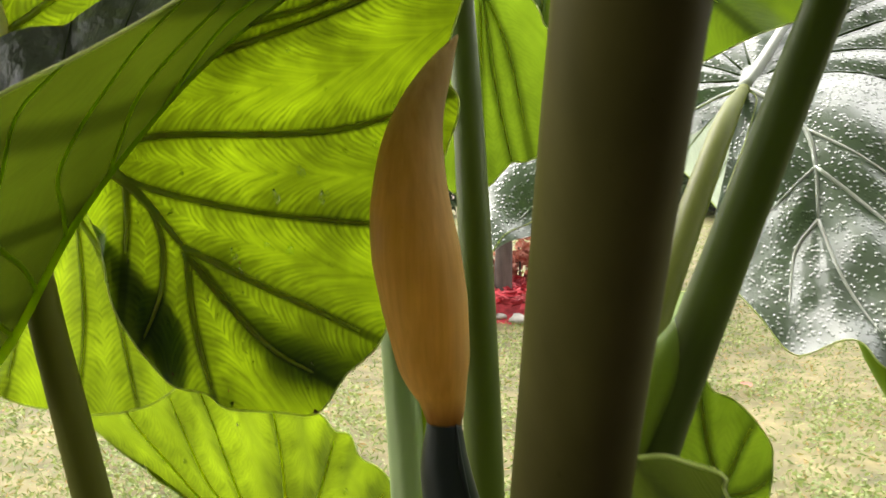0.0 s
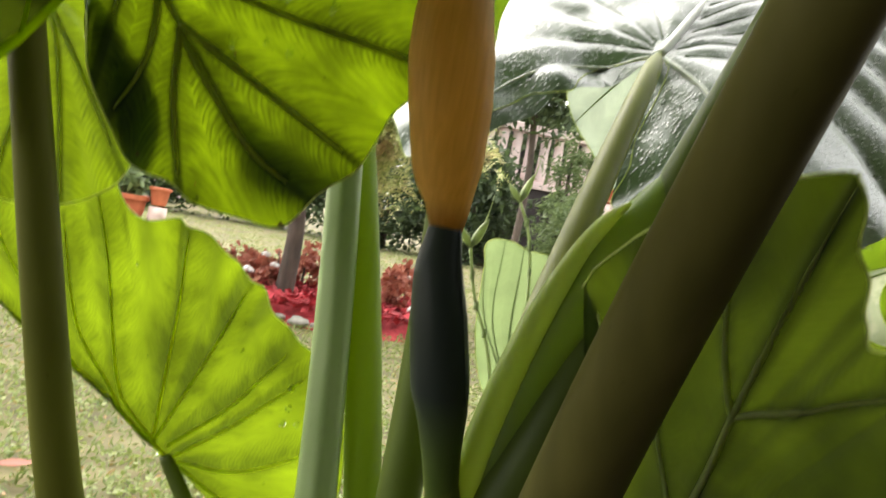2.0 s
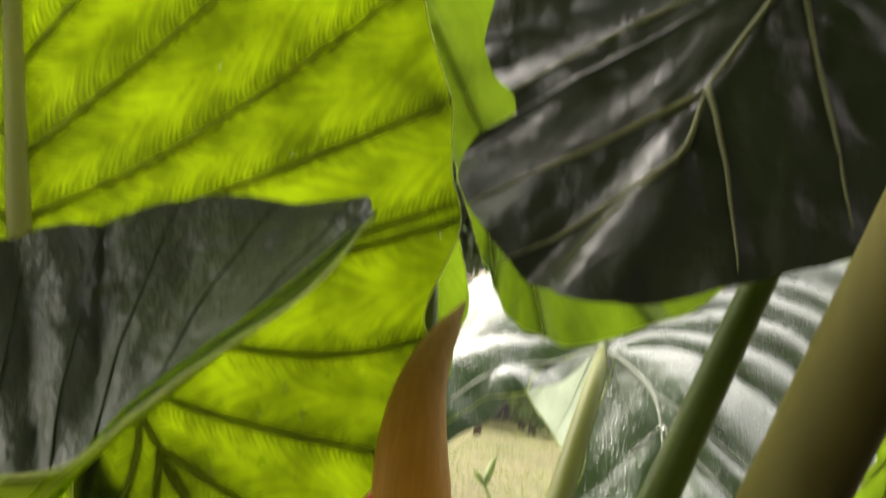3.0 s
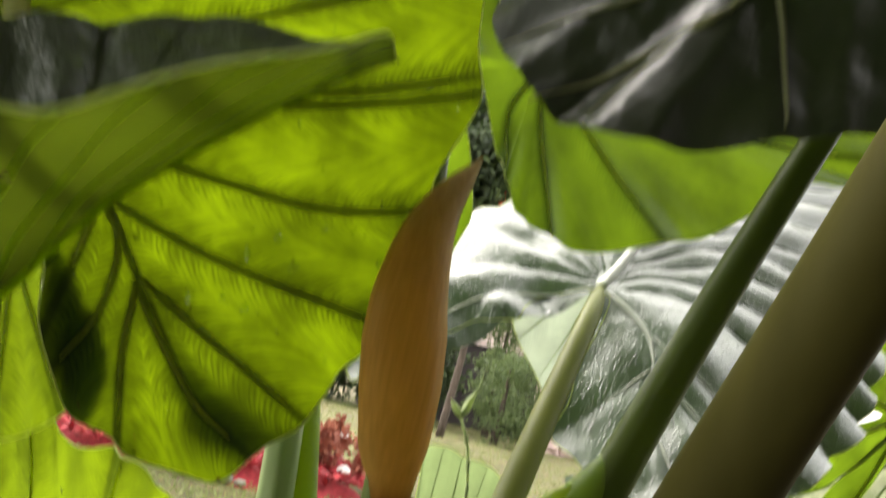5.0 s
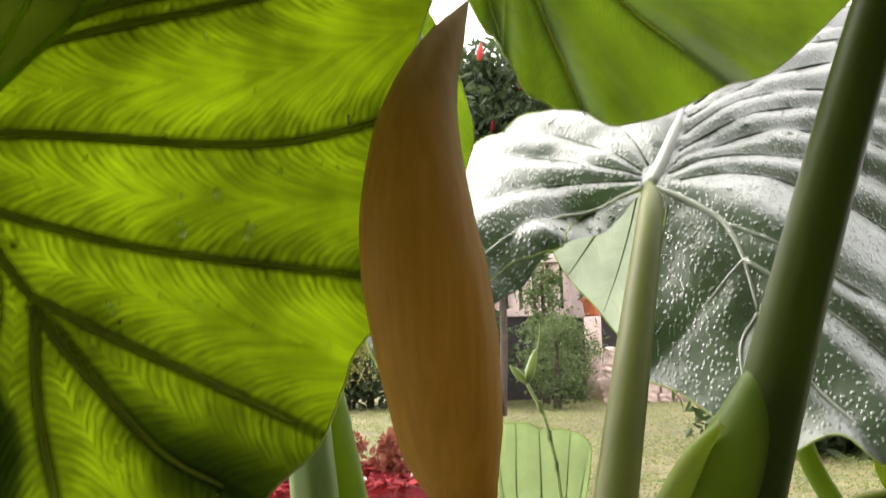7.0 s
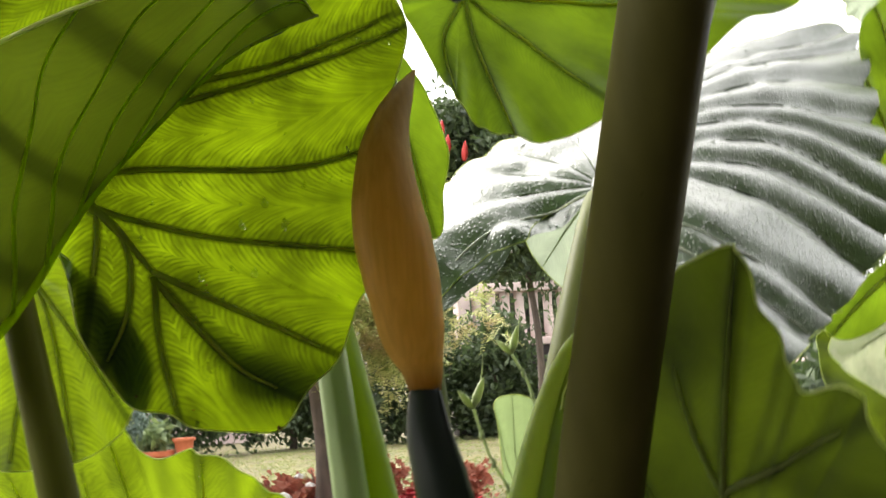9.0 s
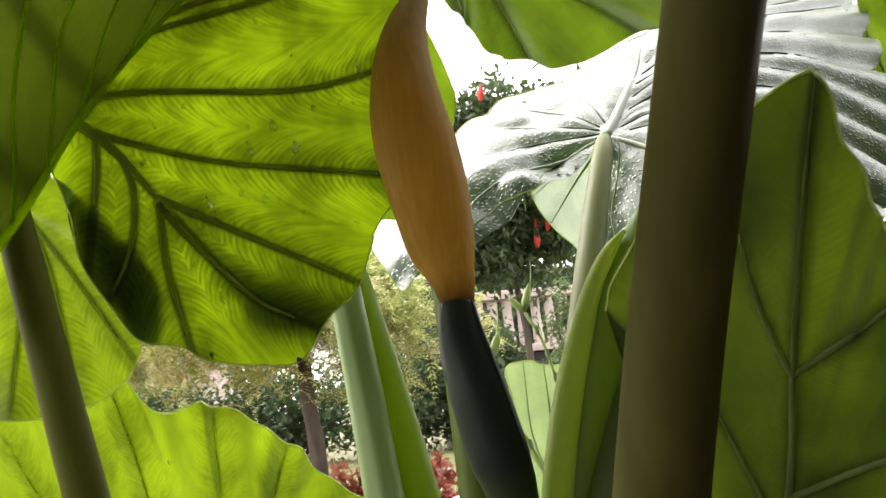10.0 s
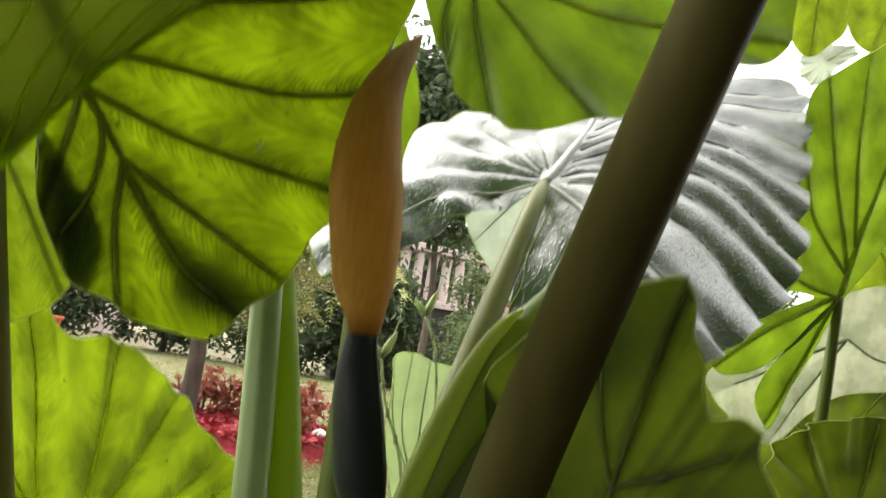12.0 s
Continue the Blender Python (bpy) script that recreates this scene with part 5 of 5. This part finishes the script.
def fronds(name, mat, parent, centres, length, leaflet, pairs, seed, droop=0.5):
    """Ferny sprays: at each centre a drooping axis with pairs of narrow leaflets, longest at its base, in one mesh."""
    rng = np.random.default_rng(seed)
    c = np.asarray(centres, dtype=float)
    n = len(c)
    d = rng.normal(0, 1, (n, 3)) * np.array([1, 1, 0.35])
    d /= np.linalg.norm(d, axis=1)[:, None]
    side = np.cross(d, np.array([0, 0, 1.0]) + rng.normal(0, 0.45, (n, 3)))
    side /= np.linalg.norm(side, axis=1)[:, None]
    ln = length * rng.uniform(0.6, 1.35, n)[:, None]
    quads = []
    for k in range(pairs):
        f = (k + 0.5) / pairs
        at = c + d * ln * f + np.array([0, 0, -droop]) * ln * f * f
        along = d + np.array([0, 0, -2 * droop]) * f
        along /= np.linalg.norm(along, axis=1)[:, None]
        for w in (-1, 1):
            go = side * w + along * 0.75 + rng.normal(0, 0.16, (n, 3))
            go /= np.linalg.norm(go, axis=1)[:, None]
            lf = leaflet * (1.15 - 0.75 * f) * rng.uniform(0.75, 1.25, n)[:, None]
            across = along * lf * 0.17
            quads.append(np.stack([at, at + go * lf * 0.45 + across, at + go * lf, at + go * lf * 0.45 - across], 1))
    v = np.concatenate(quads).reshape(-1, 3)
    f = np.arange(len(v)).reshape(-1, 4)
    me = bpy.data.meshes.new(name)
    me.from_pydata(v.tolist(), [], f.tolist())
    return link_mesh(name, me, mat, parent)


def tree(name, foot, label, trunk, limbs, crowns, mat, seed):
    t = thing(name, foot, label, "tree")
    part("trunk", tube_bm(trunk, [0.05, 0.042, 0.036, 0.03], n=12, steps=24), BARK, t)
    for l in limbs:
        part("limb", tube_bm(l, [0.016, 0.010, 0.004], n=7, steps=14), BARK, t)
    for i, (c, r, n) in enumerate(crowns):
        fronds("crown", mat, t, clumps(c, r, n, 9, 0.085, seed + i, 0.1), 0.15, 0.042, 9, seed + i)
    return t


tree("ornamental_tree", (0.25, 4.4, 0.05), "small tree with airy pale green and tan ferny foliage", [(0, 0, 0), (0.01, 0, 0.35), (-0.02, 0.02, 0.75), (0.0, 0.05, 1.3)],
     [[(-0.02, 0, 0.95), (-0.4, 0.3, 1.15), (-1.0, 0.6, 1.25)], [(-0.02, 0, 0.9), (0.3, 0.2, 1.1), (0.6, 0.4, 1.2)], [(0, 0.05, 1.2), (0.1, 0.3, 1.8), (0.0, 0.4, 2.2)], [(0, 0, 0.95), (-0.2, -0.2, 1.15), (-0.5, -0.3, 1.25)]],
     [((-0.75, 0.9, 1.28), (0.85, 0.6, 0.45), 520), ((0.1, 1.2, 1.65), (0.9, 0.6, 0.6), 480), ((-1.3, 1.1, 1.40), (0.7, 0.6, 0.45), 280), ((-0.2, -0.05, 1.13), (0.75, 0.35, 0.30), 260), ((0.42, 0.3, 1.05), (0.20, 0.3, 0.48), 150), ((0.78, 0.05, 0.97), (0.16, 0.2, 0.18), 6)], FERNY, 50)


def shrub(name, foot, radii, mat, label, n, per, clump, ln, wd, seed, category="shrub", group=""):
    s = thing(name, foot, label, category, group)
    part("stem", tube_bm([(0, 0, 0), (0.02, 0.02, radii[2] * 0.8), (0, 0, radii[2] * 1.6)], [0.06, 0.04, 0.015], n=8, steps=10), BARK, s)
    scatter("foliage", mat, s, clumps((0, 0, radii[2]), radii, n, per, clump, seed, 0.45), ln, wd, seed)
    return s


shrub("round_conifer", (4.3, 10.6, 0.0), (0.52, 0.5, 0.62), CONIFER, "round feathery green conifer bush", 80, 40, 0.07, 0.10, 0.012, 60)
shrub("slim_conifer", (4.55, 11.6, 0.0), (0.30, 0.3, 1.2), CONIFER, "slim upright conifer before the terrace", 80, 36, 0.07, 0.11, 0.013, 61)
shrub("blue_conifer", (-1.5, 9.3, 0.0), (0.45, 0.4, 0.4), BLUE_CONIFER, "low blue-green conifer bush", 70, 40, 0.06, 0.09, 0.012, 62)
for k, (x, y, rx, rz) in enumerate([(-5.5, 14.2, 1.3, 1.0), (-3.4, 14.0, 1.2, 0.8), (-1.4, 13.6, 1.2, 0.75), (0.5, 13.4, 1.1, 0.8), (2.2, 12.6, 1.0, 0.75), (3.4, 12.2, 0.7, 0.9), (3.9, 5.1, 0.6, 0.30), (4.9, 5.6, 0.8, 0.42), (8.5, 13.0, 1.4, 1.2), (10.5, 12.5, 1.4, 1.4), (4.3, 14.7, 1.3, 2.1), (6.4, 14.9, 1.4, 2.4), (8.4, 15.0, 1.4, 2.2)]):
    shrub("hedge_shrub", (x, y, 0.0), (rx, 0.8, rz), HEDGE, "dense dark green garden shrub", 130, 40, 0.13, 0.13, 0.03, 70 + k, group="hedge shrubs")
s = thing("flowering_tree", (3.2, 9.6, 0.0), "tall dark-leaved tree with red hanging blossoms", "tree")
part("trunk", tube_bm([(0, 0, 0), (0.05, 0, 1.2), (-0.02, 0.05, 2.4), (0, 0, 3.6)], [0.05, 0.042, 0.035, 0.02], n=9, steps=16), BARK, s)
for k, (dx, dy, dz) in enumerate(((-0.8, -0.1, 3.0), (0.7, 0.1, 3.1), (-0.3, 0.2, 3.7), (0.4, -0.2, 3.6))):
    part("limb", tube_bm([(0, 0.03, 2.1 + 0.15 * k), (dx * 0.5, dy * 0.5, 2.6), (dx, dy, dz)], [0.02, 0.014, 0.006], n=6, steps=10), BARK, s)
scatter("foliage", HEDGE, s, clumps((-0.1, 0, 3.2), (1.4, 0.8, 1.25), 520, 44, 0.12, 90, 0.25), 0.15, 0.026, 90, droop=0.5)
rng = random.Random(92)
for k in range(26):
    a, b, c = rng.uniform(-1.2, 1.1), rng.uniform(-0.95, -0.3), rng.uniform(2.15, 4.0)
    h = rng.uniform(0.14, 0.24)
    part("blossom", tube_bm([(a, b, c), (a + 0.01, b, c + 0.35 * h), (a + 0.02, b, c + 0.7 * h), (a + 0.03, b, c + h)], [0.016, 0.036, 0.026, 0.004], n=9, steps=14, ridge=(5, 0.22)), RED_BLOOM, s)


def fallen_leaf(x, y, r, turn):
    bm = bmesh.new()
    n = 9
    rows = []
    for k in range(n):
        f = k / (n - 1)
        wd = r * 0.55 * math.sin(math.pi * min(1.0, 0.06 + 0.94 * f)) ** 0.8
        rows.append([bm.verts.new((r * 2 * (f - 0.5), s * wd, 0.03 + 0.5 * r * (f - 0.5) ** 2 + 0.4 * abs(s) * wd)) for s in (-1, 0, 1)])
    for a, b in zip(rows, rows[1:]):
        for k in range(2):
            bm.faces.new((a[k], a[k + 1], b[k + 1], b[k]))
    ob = part("fallen_leaf", bm, COLEUS)
    ob.matrix_world = pose(x, y, 0.0, 0, 0, turn)
    return tagged(ob, "fallen red-brown leaf lying on the lawn", "leaf", "fallen leaves")


for x, y, r, turn in ((-0.378, 1.62, 0.035, 30), (0.9, 2.6, 0.03, 100), (0.55, 2.1, 0.025, 70)):
    fallen_leaf(x, y, r, turn)


def terrace():
    t = thing("terrace", (6.0, 13.2, 0.0), "raised terrace with a pale pink concrete balustrade", "terrace", kind="structure")

    def box(name, x0, x1, y0, y1, z0, z1, mat, label=""):
        bm = bmesh.new()
        bmesh.ops.create_cube(bm, size=1.0)
        for v in bm.verts:
            v.co = Vector((x0 + (v.co.x + 0.5) * (x1 - x0) - 6.0, y0 + (v.co.y + 0.5) * (y1 - y0) - 13.2, z0 + (v.co.z + 0.5) * (z1 - z0)))
        bmesh.ops.bevel(bm, geom=bm.edges[:], offset=0.012, segments=1, affect="EDGES")
        return part(name, bm, mat, t, label, flat=True)

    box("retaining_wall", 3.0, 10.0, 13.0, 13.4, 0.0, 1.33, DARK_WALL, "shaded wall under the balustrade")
    box("bottom_rail", 3.0, 10.0, 12.95, 13.2, 1.33, 1.45, PLASTER)
    box("top_rail", 3.0, 10.0, 12.93, 13.22, 2.2, 2.34, PLASTER)
    for x in (3.2, 5.68, 8.2):
        box("post", x - 0.1, x + 0.1, 12.9, 13.24, 1.3, 2.42, PLASTER)
    x = 3.45
    while x < 9.9:
        if all(abs(x - q) > 0.16 for q in (3.2, 5.68, 8.2)):
            part("baluster", tube_bm([(x - 6.0, -0.12, 1.44), (x - 6.0, -0.12, 1.6), (x - 6.0, -0.12, 1.75), (x - 6.0, -0.12, 1.95), (x - 6.0, -0.12, 2.21)], [0.085, 0.095, 0.085, 0.075, 0.09], n=10, steps=12), PLASTER, t)
        x += 0.24
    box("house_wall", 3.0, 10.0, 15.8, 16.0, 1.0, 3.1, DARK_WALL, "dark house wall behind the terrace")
    return t


terrace()


def rough_stone_bm(rng, w, h, d):
    bm = bmesh.new()
    bmesh.ops.create_cube(bm, size=1.0)
    bmesh.ops.subdivide_edges(bm, edges=bm.edges[:], cuts=2, use_grid_fill=True)
    off = Vector((rng.uniform(0, 50), rng.uniform(0, 50), 0))
    for v in bm.verts:
        q = v.co.normalized() * 0.62
        p = v.co.lerp(q, 0.45) * (1 + 0.4 * noise.noise(v.co * 2.2 + off))
        v.co = Vector((p.x * w, p.y * d, p.z * h))
    return bm


def stone_wall():
    w = thing("dry_stone_wall", (6.1, 11.2, 0.0), "low wall of pinkish rough stones", "wall", kind="structure")
    rng = random.Random(3)
    z = 0.0
    for row in range(6):
        h = rng.uniform(0.11, 0.17)
        x = -0.85 + 0.1 * rng.random()
        while x < 2.2:
            wd = rng.uniform(0.12, 0.32)
            ob = part("stone", rough_stone_bm(rng, wd * 1.08, h * 1.12 * rng.uniform(0.85, 1.15), 0.3), PINK_STONE, w, flat=True)
            ob.location = (x + wd / 2, 0.05 * rng.random(), z + h / 2 + 0.012 * rng.uniform(-1, 1))
            ob.rotation_euler = (0, radians(rng.uniform(-7, 7)), radians(rng.uniform(-12, 12)))
            x += wd
        z += h
    return w


stone_wall()


def flower_pot(x, y, z, r, label, leafy=True, stand=False):
    p = thing("flower_pot", (x, y, z), label, "flower pot")
    bm = tube_bm([(0, 0, 0), (0, 0, r * 0.8), (0, 0, r * 1.5), (0, 0, r * 1.5), (0, 0, r * 1.8)], [r * 0.7, r * 0.85, r * 0.95, r * 1.12, r * 1.12], n=16, steps=24)
    part("pot", bm, TERRACOTTA, p, "red terracotta pot")
    if leafy:
        scatter("foliage", CONIFER, p, clumps((0, 0, r * 2.6), (r, r, r), 12, 10, 0.05, int(abs(x) * 10), 0.2), 0.16, 0.03, int(y * 10))
    if stand:
        part("pedestal", tube_bm([(0, 0, -z), (0, 0, -0.02)], [r * 0.9, r * 0.9], n=10, steps=4), PINK_STONE, p, "stone pedestal under the pot")
    return p


flower_pot(5.74, 12.5, 1.31, 0.15, "red pot with green leaves on a pedestal", stand=True)
yellow = flower_pot(5.93, 11.45, 1.0, 0.10, "potted plant with bright yellow flowers on a pedestal", leafy=False, stand=True)
scatter("blossom", YELLOW_BLOOM, yellow, clumps((0, 0, 0.33), (0.12, 0.1, 0.13), 16, 12, 0.02, 95, 0.4), 0.05, 0.02, 95)
flower_pot(-0.76, 9.0, 0.22, 0.10, "terracotta pot standing under the shrubs", leafy=False, stand=True)
flower_pot(-1.03, 9.05, 0.0, 0.16, "dark leafy pot plant under the shrubs")


def roof_house():
    h = thing("house", (-4.5, 18.5, 0.0), "neighbouring house with a red tiled roof", "house")
    bm = bmesh.new()
    bmesh.ops.create_cube(bm, size=1.0)
    for v in bm.verts:
        v.co = Vector((v.co.x * 9.0, v.co.y * 5.0 + 2.6, v.co.z * 3.7 + 1.85))
    part("wall", bm, PLASTER, h, flat=True)
    deck = bmesh.new()
    for a in ((-5, -0.5, 3.55), (5, -0.5, 3.55), (5, 3.2, 6.4), (-5, 3.2, 6.4), (-5, -0.5, 3.45), (5, -0.5, 3.45), (5, 3.2, 6.3), (-5, 3.2, 6.3)):
        deck.verts.new(a)
    deck.verts.ensure_lookup_table()
    for f in ((0, 1, 2, 3), (7, 6, 5, 4), (0, 4, 5, 1), (1, 5, 6, 2), (2, 6, 7, 3), (3, 7, 4, 0)):
        deck.faces.new([deck.verts[k] for k in f])
    roof = part("roof", deck, TILE, h, flat=True)
    slope = Vector((0, 3.7, 2.85)).normalized()
    me = None
    for row in range(12):
        for col in range(14):
            if me is None:
                bm = bmesh.new()
                prof = [(-0.15, 0), (-0.1, 0.045), (0.0, 0.06), (0.1, 0.045), (0.15, 0)]
                lo = [bm.verts.new(Vector((x, 0, 0)) + Vector((0, -slope.z, slope.y)) * (z + 0.04)) for x, z in prof]
                hi = [bm.verts.new(Vector((x, 0, 0)) + slope * 0.42 + Vector((0, -slope.z, slope.y)) * (z + 0.01)) for x, z in prof]
                for k in range(4):
                    bm.faces.new((lo[k], lo[k + 1], hi[k + 1], hi[k]))
                bm.faces.new(lo[::-1])
                first = part("tile", bm, TILE, roof)
                me, ob = first.data, first
            else:
                ob = new("tile", me)
                ob.parent = roof
            ob.location = Vector((0.6 + 0.31 * col + 0.012 * (row % 3), -0.5, 3.56)) + slope * (0.36 * row)
    return h


roof_house()


# unseen wall added behind the camera to shade the near side of the plant
def back_wall():
    w = tagged(new("shade_block_south"), "unseen dark wall added behind the camera to shade the plant", "wall", kind="structure")
    bm = bmesh.new()
    bmesh.ops.create_cube(bm, size=1.0)
    for v in bm.verts:
        v.co = Vector((v.co.x * 8.8 + 2.8, v.co.y * 0.3 - 1.15, v.co.z * 6.6 + 3.3))
    part("wall", bm, DARK_WALL, w, flat=True)
    return w


back_wall()


# an unseen dark block, added only to keep sky light off the plant
def light_block(name, x0, x1, y0, y1, z0, z1, label):
    bm = bmesh.new()
    bmesh.ops.create_cube(bm, size=1.0)
    for v in bm.verts:
        v.co = Vector((x0 + (v.co.x + 0.5) * (x1 - x0), y0 + (v.co.y + 0.5) * (y1 - y0), z0 + (v.co.z + 0.5) * (z1 - z0)))
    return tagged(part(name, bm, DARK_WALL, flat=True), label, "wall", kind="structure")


# both stand out of view: one cuts fill from the right, one from above
light_block("shade_block_east", 1.4, 1.55, -1.13, 0.45, 0.0, 1.7, "unseen dark block added beside the plant to cut side light")
light_block("shade_slab_top", -4.5, 1.0, -1.0, 0.62, 2.3, 2.45, "unseen dark slab added above the plant to cut sky light")
